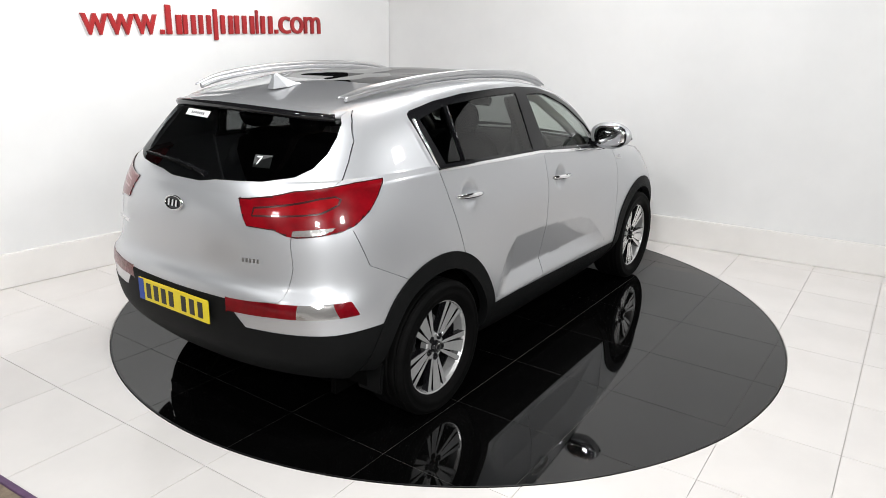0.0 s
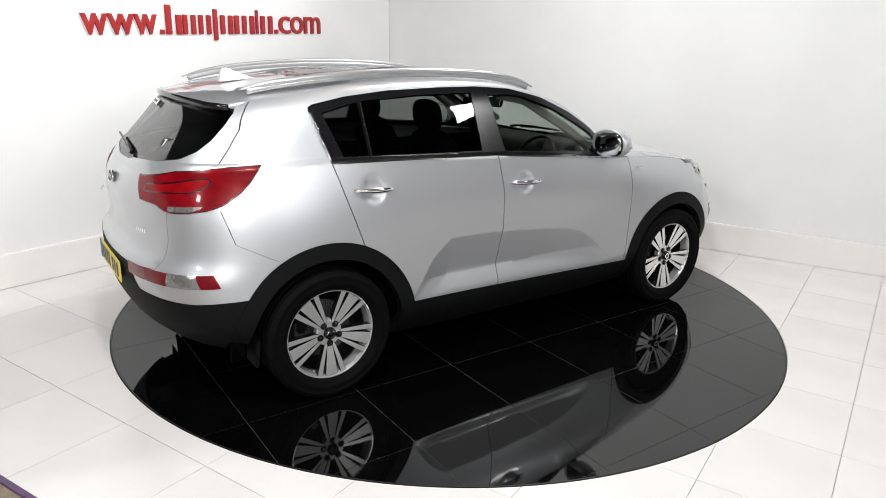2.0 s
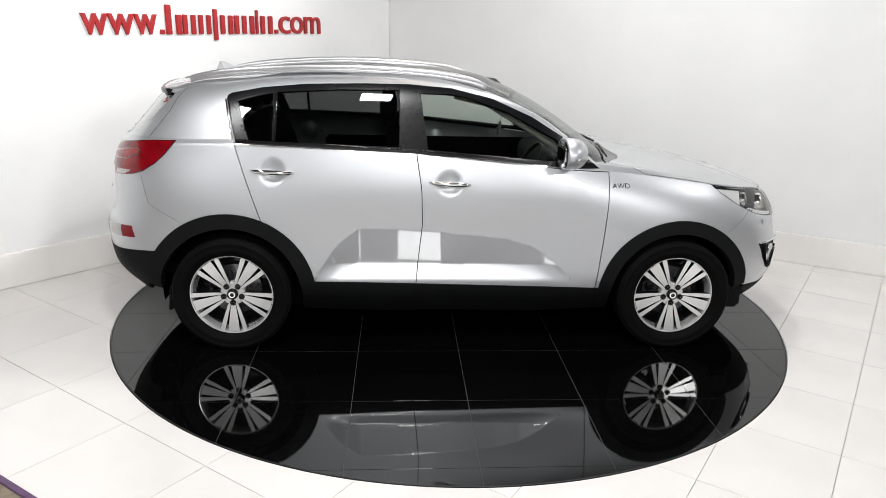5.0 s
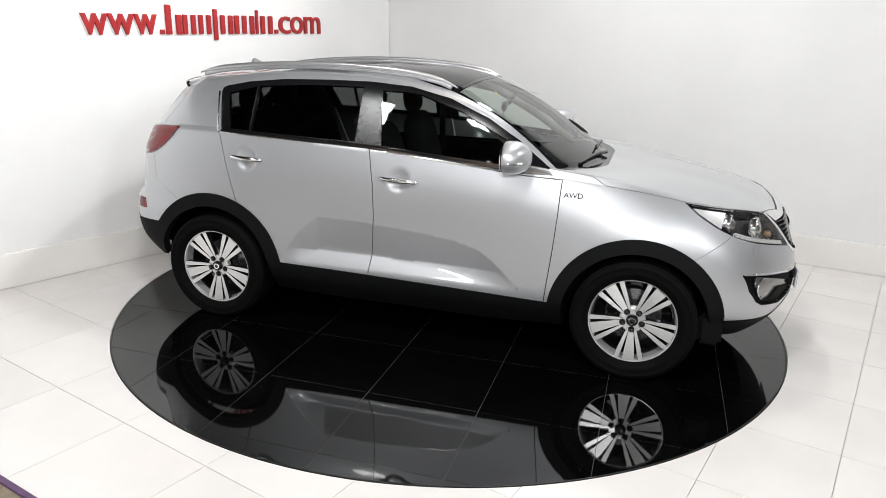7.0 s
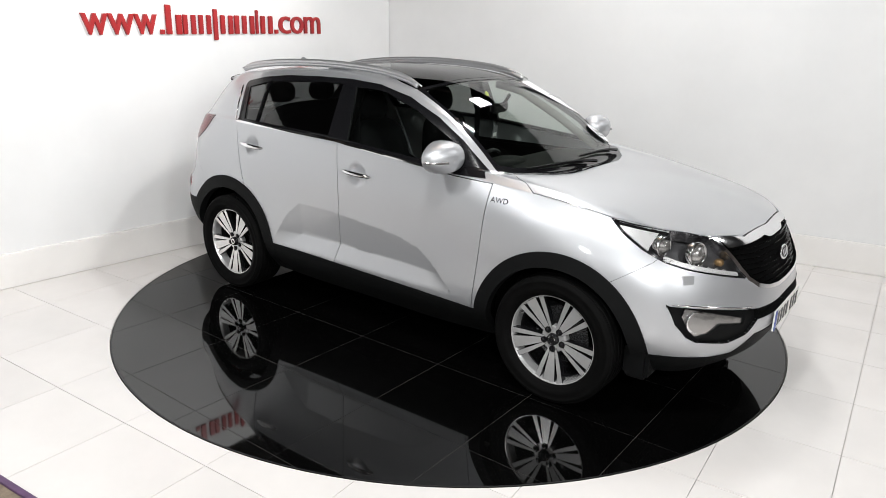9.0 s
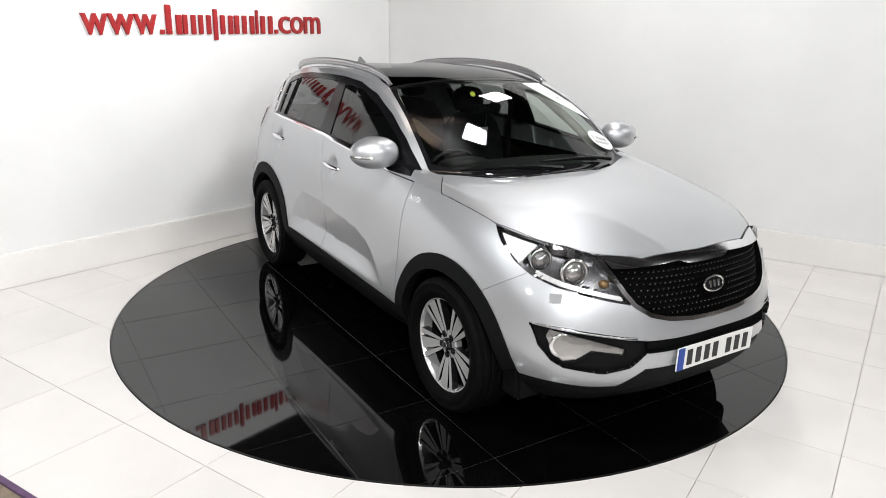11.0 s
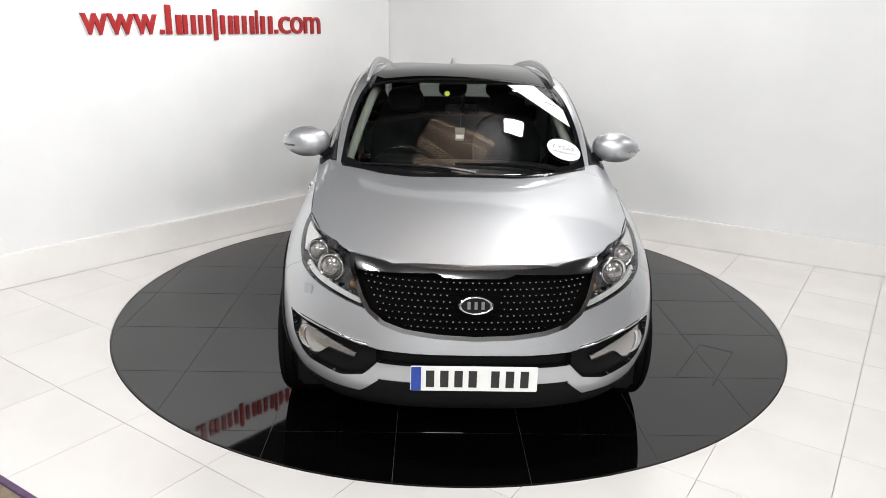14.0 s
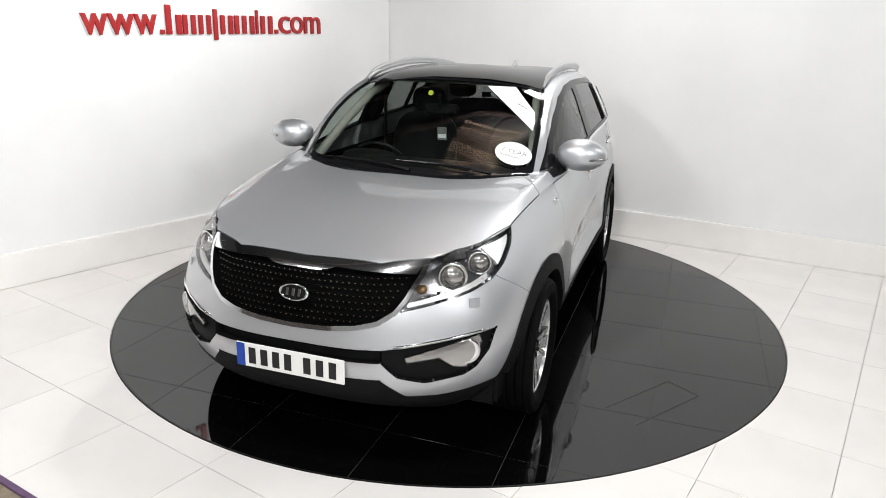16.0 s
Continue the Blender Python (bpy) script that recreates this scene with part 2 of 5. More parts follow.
floor = tagged(part("floor", bm, GROUT), "grey grouted floor bed under polished white tiles", "floor", kind="structure")


def clip_round(bm, r, inner=False):
    """Keeps what lies outside (or inside) a circle of radius r round the pivot, cut along its line."""
    bmesh.ops.subdivide_edges(bm, edges=bm.edges, cuts=11, use_grid_fill=True)
    d = {v: v.co.xy.length - r for v in bm.verts}
    for e in list(bm.edges):
        a, b = e.verts
        if d[a] * d[b] < 0 and min(abs(d[a]), abs(d[b])) > 1e-5:
            _, v = bmesh.utils.edge_split(e, a, d[a] / (d[a] - d[b]))
            v.co.xy = v.co.xy.normalized() * r
            d[v] = 0.0
    for f in list(bm.faces):
        on = [v for v in f.verts if abs(d[v]) <= 1e-5]
        if len(on) == 2 and not any(set(on) == set(e.verts) for e in f.edges):
            bmesh.utils.face_split(f, on[0], on[1])
    gone = [f for f in bm.faces if (sum(d[v] for v in f.verts) < 0) != inner]
    bmesh.ops.delete(bm, geom=gone, context="FACES")
    return bm


def floor_tiles():
    gap, top, deep = 0.0028, 0.0, 0.006
    s = TILE - gap
    wide = 0.6 - gap
    plain = mesh_from("tile", box(0, 0, top - deep / 2, wide, s, deep, 0.0012), TILE_WHITE)
    narrow = mesh_from("tile", box(0, 0, top - deep / 2, wide - 0.095, s, deep, 0.0012), TILE_WHITE)
    turn = Matrix.Rotation(math.atan2(COL_N.y, COL_N.x), 4, "Z")
    for i in range(-11, 12):
        for j in range(-9, 13):
            c = COL_N * (COL_0 + (i + 0.5) * 0.6 - (0 if i < 4 else 0.0475 if i == 4 else 0.095)) + ROW_N * (ROW_0 + (j + 0.5) * TILE)
            near = min((c + COL_N * a + ROW_N * b).length for a in (-0.3, 0, 0.3) for b in (-0.3, 0, 0.3))
            far = max((c + COL_N * a + ROW_N * b).length for a in (-0.3, 0.3) for b in (-0.3, 0.3))
            lw = (c - LEFT_FOOT).dot(Vector((0.781, -0.6245, 0)))
            rw = (c - RIGHT_FOOT).dot(Vector((-0.4686, -0.8834, 0)))
            if far < DISC_R or lw < -0.45 or rw < -0.45 or c.y < -5.5 or c.length > 6.5:
                continue
            m = Matrix.Translation(c) @ turn
            if near > DISC_R + 0.02:
                ob = new("tile", narrow if i == 4 else plain)
            else:
                bm = bmesh.new()
                sx = wide - 0.095 if i == 4 else wide
                q = [bm.verts.new((a * sx / 2, b * s / 2, top)) for a, b in ((-1, -1), (1, -1), (1, 1), (-1, 1))]
                bm.faces.new(q)
                bm.transform(m)
                clip_round(bm, DISC_R + 0.006)
                if not bm.faces:
                    bm.free()
                    continue
                edge = [e for e in bm.edges if e.is_boundary]
                made = bmesh.ops.extrude_edge_only(bm, edges=edge)["geom"]
                for v in made:
                    if isinstance(v, bmesh.types.BMVert):
                        v.co.z -= deep
                bm.transform(m.inverted())
                ob = new("tile", mesh_from("tile", bm, TILE_WHITE))
            ob.matrix_basis = m
            ob.parent = floor


# ---- hall roof ----
roof = tagged(part("ceiling", box(0, -3.0, 4.95, 16, 16, 0.1), ROOF_DARK), "dark unlit roof over the studio", "ceiling", kind="structure")


# ---- the car's skin ----
# Feature lines round one half of the body, nose centre to tail centre.
LINES = {}


def line(name, *points):
    LINES[name] = np.array(points)


line("underside", (2.02, 0, .25), (2.0, .35, .25), (1.9, .60, .25), (1.73, .74, .27), (1.52, .80, .27), (1.1, .80, .25), (.6, .80, .22), (0, .80, .22),
     (-.6, .80, .22), (-1.15, .80, .25), (-1.6, .80, .30), (-1.86, .72, .34), (-1.98, .50, .35), (-2.03, .25, .35), (-2.04, 0, .35))
line("skirt", (2.15, 0, .34), (2.12, .35, .34), (2.0, .62, .35), (1.80, .79, .37), (1.55, .885, .40), (1.1, .905, .38), (.6, .885, .33), (0, .88, .33),
     (-.6, .885, .33), (-1.15, .905, .38), (-1.6, .895, .42), (-1.92, .78, .45), (-2.07, .55, .46), (-2.12, .28, .46), (-2.13, 0, .46))
line("sill", (2.21, 0, .48), (2.185, .35, .48), (2.06, .62, .48), (1.85, .81, .50), (1.55, .905, .52), (1.1, .93, .5), (.6, .912, .43), (0, .908, .43),
     (-.6, .910, .43), (-1.15, .93, .5), (-1.6, .91, .54), (-1.95, .80, .56), (-2.10, .55, .58), (-2.15, .28, .58), (-2.165, 0, .58))
line("tuck", (2.205, 0, .60), (2.18, .35, .60), (2.05, .62, .61), (1.85, .81, .63), (1.55, .90, .64), (1.1, .925, .63), (.6, .905, .57), (0, .903, .57),
     (-.6, .905, .57), (-1.15, .92, .62), (-1.6, .90, .65), (-1.955, .795, .70), (-2.108, .55, .725), (-2.158, .28, .735), (-2.172, 0, .735))
line("flank", (2.18, 0, .72), (2.15, .35, .73), (2.03, .58, .75), (1.83, .78, .77), (1.55, .88, .79), (1.1, .915, .79), (.6, .895, .76), (0, .893, .77),
     (-.6, .895, .77), (-1.15, .91, .79), (-1.6, .885, .80), (-1.925, .765, .80), (-2.068, .53, .81), (-2.115, .27, .815), (-2.127, 0, .815))
line("shoulder", (2.13, 0, .86), (2.09, .35, .865), (1.97, .56, .88), (1.77, .72, .91), (1.53, .82, .93), (1.1, .875, .95), (.6, .89, .95), (0, .895, .96),
     (-.6, .893, .97), (-1.15, .888, .99), (-1.6, .85, 1.0), (-1.92, .72, 1.01), (-2.065, .485, 1.02), (-2.118, .25, 1.025), (-2.130, 0, 1.025))
line("belt", (2.05, 0, .925), (2.02, .34, .93), (1.92, .54, .945), (1.74, .68, .975), (1.53, .755, 1.008), (1.1, .80, 1.068), (.6, .845, 1.115), (0, .862, 1.165),
     (-.6, .862, 1.195), (-1.15, .845, 1.22), (-1.6, .78, 1.21), (-1.88, .66, 1.19), (-2.02, .45, 1.17), (-2.07, .23, 1.16), (-2.08, 0, 1.16))
line("crown", (1.65, 0, 1.035), (1.63, .28, 1.035), (1.57, .47, 1.033), (1.48, .6, 1.04), (1.36, .69, 1.055), (1.04, .765, 1.095), (.6, .828, 1.125), (0, .85, 1.178),
     (-.6, .85, 1.208), (-1.15, .832, 1.235), (-1.6, .765, 1.225), (-1.87, .645, 1.215), (-2.0, .44, 1.2), (-2.05, .22, 1.195), (-2.06, 0, 1.19))
line("cowl", (1.03, 0, 1.10), (1.01, .28, 1.10), (.95, .5, 1.11), (.87, .64, 1.12), (.80, .72, 1.125), (.70, .775, 1.14), (.5, .81, 1.15), (0, .843, 1.185),
     (-.6, .845, 1.213), (-1.15, .825, 1.24), (-1.6, .755, 1.235), (-1.86, .63, 1.23), (-1.98, .43, 1.225), (-2.02, .22, 1.22), (-2.03, 0, 1.22))
line("glass", (.66, 0, 1.352), (.65, .26, 1.35), (.61, .46, 1.348), (.57, .60, 1.35), (.53, .665, 1.352), (.46, .702, 1.375), (.25, .745, 1.38), (-.05, .763, 1.38),
     (-.6, .768, 1.39), (-1.13, .75, 1.395), (-1.53, .69, 1.385), (-1.75, .58, 1.38), (-1.85, .40, 1.375), (-1.885, .2, 1.37), (-1.89, 0, 1.37))
line("rail", (.27, 0, 1.548), (.26, .26, 1.544), (.22, .44, 1.535), (.17, .55, 1.527), (.12, .605, 1.527), (.05, .642, 1.537), (-.08, .662, 1.55), (-.28, .669, 1.562),
     (-.65, .672, 1.567), (-1.1, .655, 1.55), (-1.42, .60, 1.52), (-1.62, .52, 1.505), (-1.72, .37, 1.50), (-1.755, .19, 1.50), (-1.76, 0, 1.50))
line("roof_edge", (.0, 0, 1.607), (-.01, .24, 1.603), (-.05, .40, 1.592), (-.1, .50, 1.584), (-.16, .55, 1.582), (-.24, .57, 1.585), (-.36, .583, 1.591), (-.5, .588, 1.595),
     (-.75, .59, 1.595), (-1.07, .575, 1.58), (-1.3, .52, 1.56), (-1.47, .45, 1.548), (-1.56, .33, 1.54), (-1.59, .17, 1.54), (-1.6, 0, 1.54))
line("roof_mid", (-.28, 0, 1.624), (-.28, .2, 1.62), (-.31, .3, 1.614), (-.35, .36, 1.61), (-.39, .4, 1.608), (-.44, .42, 1.608), (-.52, .43, 1.609), (-.62, .435, 1.61),
     (-.8, .43, 1.61), (-1.0, .42, 1.60), (-1.12, .37, 1.59), (-1.22, .31, 1.582), (-1.29, .22, 1.577), (-1.33, .11, 1.575), (-1.34, 0, 1.575))
LINES["roof_spine"] = np.array([(-.5 - .045 * k, 0, 1.627 - .0028 * k) for k in range(15)])


def spline(values, knots, at, mirror=None):
    """A smooth curve through values (rows) at knots. mirror: signs with which the curve goes on past both ends."""
    v, t = np.asarray(values, float), np.asarray(knots, float)
    if mirror is not None:
        v = np.concatenate([v[3:0:-1] * mirror, v, v[-2:-5:-1] * mirror])
        t = np.concatenate([2 * t[0] - t[3:0:-1], t, 2 * t[-1] - t[-2:-5:-1]])
    h = np.diff(t)
    n = len(t)
    a, r = np.eye(n), np.zeros_like(v)
    for k in range(1, n - 1):
        a[k, k - 1:k + 2] = h[k - 1], 2 * (h[k - 1] + h[k]), h[k]
        r[k] = 6 * ((v[k + 1] - v[k]) / h[k] - (v[k] - v[k - 1]) / h[k - 1])
    m = np.linalg.solve(a, r)
    k = np.clip(np.searchsorted(t, at) - 1, 0, n - 2)
    x, hk = (np.asarray(at) - t[k])[:, None], h[k][:, None]
    return v[k] + x * ((v[k + 1] - v[k]) / hk - hk * (2 * m[k] + m[k + 1]) / 6 + x * (m[k] / 2 + x * (m[k + 1] - m[k]) / (6 * hk)))


GROUPS = (("underside", "skirt", "sill", "tuck", "flank", "shoulder", "belt"), ("belt", "crown", "cowl"),
          ("cowl", "glass", "rail", "roof_edge", "roof_mid", "roof_spine"))


def body_grid(along=400, step=0.0145):
    """Points of one half of the skin, rows from the underside up to the roof's spine."""
    mean = sum(LINES[n] for n in ("tuck", "shoulder", "belt")) / 3
    knots = np.concatenate([[0], np.cumsum(np.linalg.norm(np.diff(mean, axis=0), axis=1))])
    at = np.linspace(0, knots[-1], along)
    run = {n: spline(LINES[n], knots, at, np.array((1, -1, 1))) for n in LINES}
    rows = []
    for names in GROUPS:
        stack = np.stack([run[n] for n in names])
        d = np.linalg.norm(np.diff(stack, axis=0), axis=2)
        t = np.concatenate([[0], np.cumsum(0.5 * d.mean(1) + 0.5 * d.max(1))])
        count = max(4, int(t[-1] / step))
        s = np.linspace(0, t[-1], count + 1)
        flat = spline(stack.reshape(len(names), -1), t, s).reshape(len(s), along, 3)
        rows.append(flat if not rows else flat[1:])
    grid = np.concatenate(rows)
    grid[:, 0, 1] = grid[:, -1, 1] = 0
    grid[-1, :, 1] = 0
    grid[..., 1] = np.maximum(handle_cups(grid)[..., 1], 0)
    return grid


def skin():
    g = body_grid()
    bm = bmesh.new()
    vs = [[bm.verts.new(p) for p in row] for row in g]
    for a, b in zip(vs, vs[1:]):
        for k in range(len(a) - 1):
            bm.faces.new((a[k], a[k + 1], b[k + 1], b[k]))
    bmesh.ops.remove_doubles(bm, verts=bm.verts, dist=1e-5)
    bmesh.ops.dissolve_degenerate(bm, edges=bm.edges, dist=1e-6)
    bmesh.ops.recalc_face_normals(bm, faces=bm.faces)
    bm.verts.ensure_lookup_table()
    top = max(bm.faces, key=lambda f: f.calc_center_median().z)
    if top.normal.z < 0:
        bmesh.ops.reverse_faces(bm, faces=bm.faces)
    return bm


def handle_cups(g):
    """Round finger hollows behind the door handles."""
    x, z = g[..., 0], g[..., 2]
    for hx, hz in ((-1.058, 1.072), (-.058, 1.019)):
        r = np.hypot(x - hx, z - hz) / .066
        g[..., 1] -= .022 * np.clip(1 - r * r, 0, 1) ** .7 * (g[..., 1] > .6)
    return g


HOLLOW_X, HOLLOW_Z = (-.83, -.70, -.58, -.2, .27, .43, .52, .67), (.47, .66, .755, .745, .700, .655, .60, .47)


def hollow_top(p):
    """Over (+) or under (-) the crisp upper edge of the hollow pressed into the doors."""
    return np.where((p[:, 1] > .6) & (p[:, 0] > -.83) & (p[:, 0] < .67), p[:, 2] - np.interp(p[:, 0], HOLLOW_X, HOLLOW_Z), 1.0)


def hollow_foot(p):
    return np.where((p[:, 1] > .6) & (p[:, 0] > -.83) & (p[:, 0] < .67), p[:, 2] - .535, 1.0)


def press_hollow(bm):
    """Pushes the doors in under the edge; they come out again over the sill."""
    vs = list(bm.verts)
    p = np.array([v.co for v in vs])
    depth = np.clip(-hollow_top(p), 0, 1) * .20
    back = np.clip((p[:, 2] - .445) / .09, 0, 1)
    for v, d in zip(vs, np.minimum(depth, .040) * back):
        v.co.y -= d


def polygon(axes, *points):
    """Distance to a closed outline in two of the axes, negative inside."""
    i, j = ("xyz".index(a) for a in axes)
    pts = np.array(points, float)

    def d(p):
        q = p[:, (i, j)]
        best, inside = np.full(len(q), 1e9), np.zeros(len(q), bool)
        for a, b in zip(pts, np.roll(pts, -1, 0)):
            e = b - a
            w = q - a
            h = np.clip(w @ e / (e @ e), 0, 1)
            best = np.minimum(best, np.linalg.norm(w - h[:, None] * e, axis=1))
            flip = ((a[1] <= q[:, 1]) & (b[1] > q[:, 1])) | ((b[1] <= q[:, 1]) & (a[1] > q[:, 1]))
            if abs(e[1]) > 1e-9:
                inside ^= flip & (q[:, 0] < a[0] + (q[:, 1] - a[1]) / (e[1]) * e[0])
        return np.where(inside, -best, best)
    return d


def within(d, **limits):
    """d, but only where the limits on x, y, z hold: within(d, x_min=1.3)."""
    def f(p):
        v = d(p)
        for key, edge in limits.items():
            axis, end = key.split("_")
            c = p[:, "xyz".index(axis)]
            v = np.maximum(v, edge - c if end == "min" else c - edge)
        return v
    return f


def circle(cx, cz, r):
    return lambda p: np.where(p[:, 1] > .5, np.hypot(p[:, 0] - cx, p[:, 2] - cz) - r, 1.0)


def below(axis, us, zs):
    """Under a line given over x or y."""
    i = "xyz".index(axis)
    return lambda p: p[:, 2] - np.interp(p[:, i], us, zs)


def grown(d, by):
    return lambda p: d(p) - by


def either(*ds):
    return lambda p: np.minimum.reduce([d(p) for d in ds])


def both(*ds):
    return lambda p: np.maximum.reduce([d(p) for d in ds])


def ring_of(d, half):
    return lambda p: np.abs(d(p)) - half


HUB_X, HUB_Z = 1.321, 0.338
HOLE = either(circle(HUB_X, HUB_Z, .398), circle(-HUB_X, HUB_Z, .412))
FLARE = either(circle(HUB_X, HUB_Z, .478), circle(-HUB_X, HUB_Z, .497))
FLARE_F, FLARE_R = circle(HUB_X, HUB_Z, .478), circle(-HUB_X, HUB_Z, .497)
LOW_TRIM = both(FLARE, lambda p: p[:, 2] - np.interp(p[:, 0], (-1.9, -1.7, -1.0, -.85, .85, 1.0, 1.65, 1.85), (.42, .36, .30, .10, .10, .28, .34, .43)))
SILL = within(below("x", (-.83, .84), (.438, .400)), x_min=-.95, x_max=.95, y_min=.5)
DLO = within(polygon("xz", (-1.322, 1.455), (-1.318, 1.474), (-1.295, 1.487), (-1.118, 1.521), (-.877, 1.545), (-.561, 1.554), (-.294, 1.553), (-.05, 1.535),
                     (.19, 1.48), (.42, 1.384), (.604, 1.275), (.82, 1.104), (.634, 1.107), (.248, 1.150), (-.276, 1.197), (-.915, 1.218), (-1.262, 1.226)), y_min=.5)
PANE_R = within(polygon("xz", (-1.040, 1.236), (-1.040, 1.498), (-.70, 1.519), (-.345, 1.523), (-.348, 1.216)), y_min=.5)
PANE_Q = within(polygon("xz", (-1.195, 1.240), (-1.258, 1.447), (-1.058, 1.495), (-1.058, 1.237)), y_min=.5)
PANE_F = within(polygon("xz", (-.185, 1.205), (-.228, 1.508), (-.08, 1.505), (.017, 1.495), (.271, 1.412), (.56, 1.262), (.655, 1.175), (.645, 1.132), (.24, 1.168)), y_min=.5)
BELT_CHROME = within(polygon("xz", (-1.275, 1.226), (-.915, 1.218), (-.276, 1.197), (.248, 1.150), (.634, 1.107), (.66, 1.100), (.248, 1.136), (-.276, 1.184), (-.915, 1.206), (-1.27, 1.213)), y_min=.5)
DOOR_F = within(polygon("xz", (.874, 1.086), (.870, .90), (.857, .716), (.825, .380), (-.25, .38), (-.212, .78), (-.218, .98), (-.25, 1.19), (.248, 1.142), (.634, 1.10)), y_min=.5)
DOOR_R = within(polygon("xz", (-.25, .38), (-.212, .78), (-.218, .98), (-.25, 1.19), (-.915, 1.212), (-1.268, 1.222), (-1.206, 1.026), (-1.11, .74), (-1.0, .55), (-.86, .38)), y_min=.5)
BONNET = within(polygon("xy", (1.075, -.2), (1.075, .30), (1.03, .45), (.95, .58), (.91, .67), (1.106, .798), (1.53, .757), (1.74, .682), (1.93, .542), (2.035, .34), (2.066, -.2)), z_min=.89)
HEADLIGHT = within(polygon("xz", (1.522, 1.006), (1.60, .945), (1.70, .885), (1.80, .838), (1.90, .805), (2.0, .778), (2.105, .748), (2.09, .78), (2.0, .905), (1.92, .944), (1.84, .960), (1.74, .974)), y_min=.38)
OFF_BONNET = lambda p: .005 - BONNET(p)
GRILLE_OUT = within(polygon("yz", (-.2, .667), (0, .667), (.15, .674), (.285, .690), (.37, .712), (.43, .752), (.462, .80), (.502, .892), (.515, .97), (-.2, .97)), x_min=1.8)
GRILLE = both(GRILLE_OUT, OFF_BONNET)
GRILLE_RIM = both(grown(GRILLE_OUT, .019), OFF_BONNET)
GRILLE_BAR = both(within(polygon("yz", (-.2, .884), (.09, .884), (.125, .887), (.165, .899), (.49, .887), (.53, .97), (-.2, .97)), x_min=1.8), OFF_BONNET)
# thin strip along the bonnet's front edge, coloured black as the gap's shade
BONNET_GAP = within(both(grown(BONNET, .005), lambda p: .0005 - BONNET(p)), x_min=1.88, z_min=.89)
HEAD_SIDE = both(grown(HEADLIGHT, -.014), lambda p: p[:, 0] - 1.735 - (p[:, 2] - .92) * .25)
HEAD_STRIP = both(grown(HEADLIGHT, -.010), both(lambda p: p[:, 2] - np.interp(p[:, 0], (1.70, 1.80, 1.90, 2.0, 2.1), (.915, .866, .833, .806, .776)), lambda p: 1.80 - p[:, 0]))
INTAKE = within(polygon("yz", (-.2, .540), (.39, .537), (.47, .56), (.47, .602), (.40, .594), (-.2, .588)), x_min=1.6)
FOG = within(polygon("yz", (.40, .594), (.47, .600), (.64, .625), (.803, .647), (.785, .555), (.745, .49), (.705, .462), (.56, .440), (.46, .470), (.40, .537)), x_min=1.6)
FOG_LAMP = within(polygon("yz", (.490, .560), (.60, .592), (.752, .634), (.765, .60), (.745, .53), (.712, .490), (.67, .505), (.62, .552), (.50, .537)), x_min=1.6)
LOW_BLACK = within(below("y", (0, .39, .48, .60, .86, .93), (.463, .458, .366, .364, .385, .42)), x_min=1.3)
WINDSCREEN = within(polygon("xy", (.985, -.2), (.985, .28), (.94, .46), (.87, .60), (.80, .675), (.60, .655), (.44, .632), (.30, .606), (.20, .57), (.225, .40), (.24, .2), (.245, -.2)), z_min=1.09)
SCREEN_FRAME = within(polygon("xy", (1.075, -.2), (1.075, .30), (1.03, .45), (.95, .58), (.89, .685), (.81, .70), (.60, .68), (.44, .656), (.28, .628), (.16, .60), (.2, .4), (.215, -.2)), z_min=1.07)
PANO = within(polygon("xy", (.215, -.2), (.2, .4), (.16, .60), (.05, .595), (-.10, .545), (-.30, .52), (-.9, .515), (-1.14, .48), (-1.18, .3), (-1.19, -.2)), z_min=1.45)
TAILGATE = within(polygon("yz", (-.2, .722), (.34, .722), (.60, .742), (.613, .759), (.627, .884), (.610, 1.0), (.665, 1.12), (.692, 1.229), (.675, 1.30), (.649, 1.38), (.60, 1.46), (.555, 1.515), (.40, 1.523), (-.2, 1.528)), x_max=-1.5)
REAR_GLASS = within(polygon("yz", (-.2, 1.49), (.3, 1.495), (.50, 1.500), (.558, 1.480), (.582, 1.450), (.601, 1.396), (.608, 1.330), (.592, 1.278), (.545, 1.243), (.43, 1.221), (.189, 1.207), (.10, 1.192), (-.2, 1.190)), x_max=-1.55)
TAIL_LIGHT = both(within(polygon("xz", (-2.3, 1.125), (-2.06, 1.150), (-1.946, 1.192), (-1.856, 1.206), (-1.739, 1.219), (-1.600, 1.224), (-1.619, 1.202), (-1.66, 1.153), (-1.715, 1.102), (-1.798, 1.050), (-1.86, 1.030), (-1.944, 1.016), (-1.995, 1.010), (-2.018, 1.018), (-2.037, 1.038), (-2.08, 1.046), (-2.3, 1.05)), x_max=-1.5),
                  lambda p: .352 + (1.165 - p[:, 2]) * .62 - p[:, 1])
TAIL_BAND = both(within(polygon("xz", (-2.3, 1.12), (-2.05, 1.121), (-1.894, 1.163), (-1.836, 1.170), (-1.822, 1.158), (-1.839, 1.137), (-1.91, 1.106), (-2.063, 1.090), (-2.3, 1.088)), x_max=-1.5), lambda p: .444 - p[:, 1])
TAIL_LINE = both(ring_of(TAIL_BAND, .0035), TAIL_LIGHT)
TAIL_EDGE = both(TAIL_LIGHT, grown(lambda p: -TAIL_LIGHT(p), .0035))
TAIL_CLEAR = both(within(polygon("yz", (.612, 1.016), (.616, 1.040), (.70, 1.047), (.742, 1.050), (.715, 1.020)), x_max=-1.5), grown(TAIL_LIGHT, -.005))
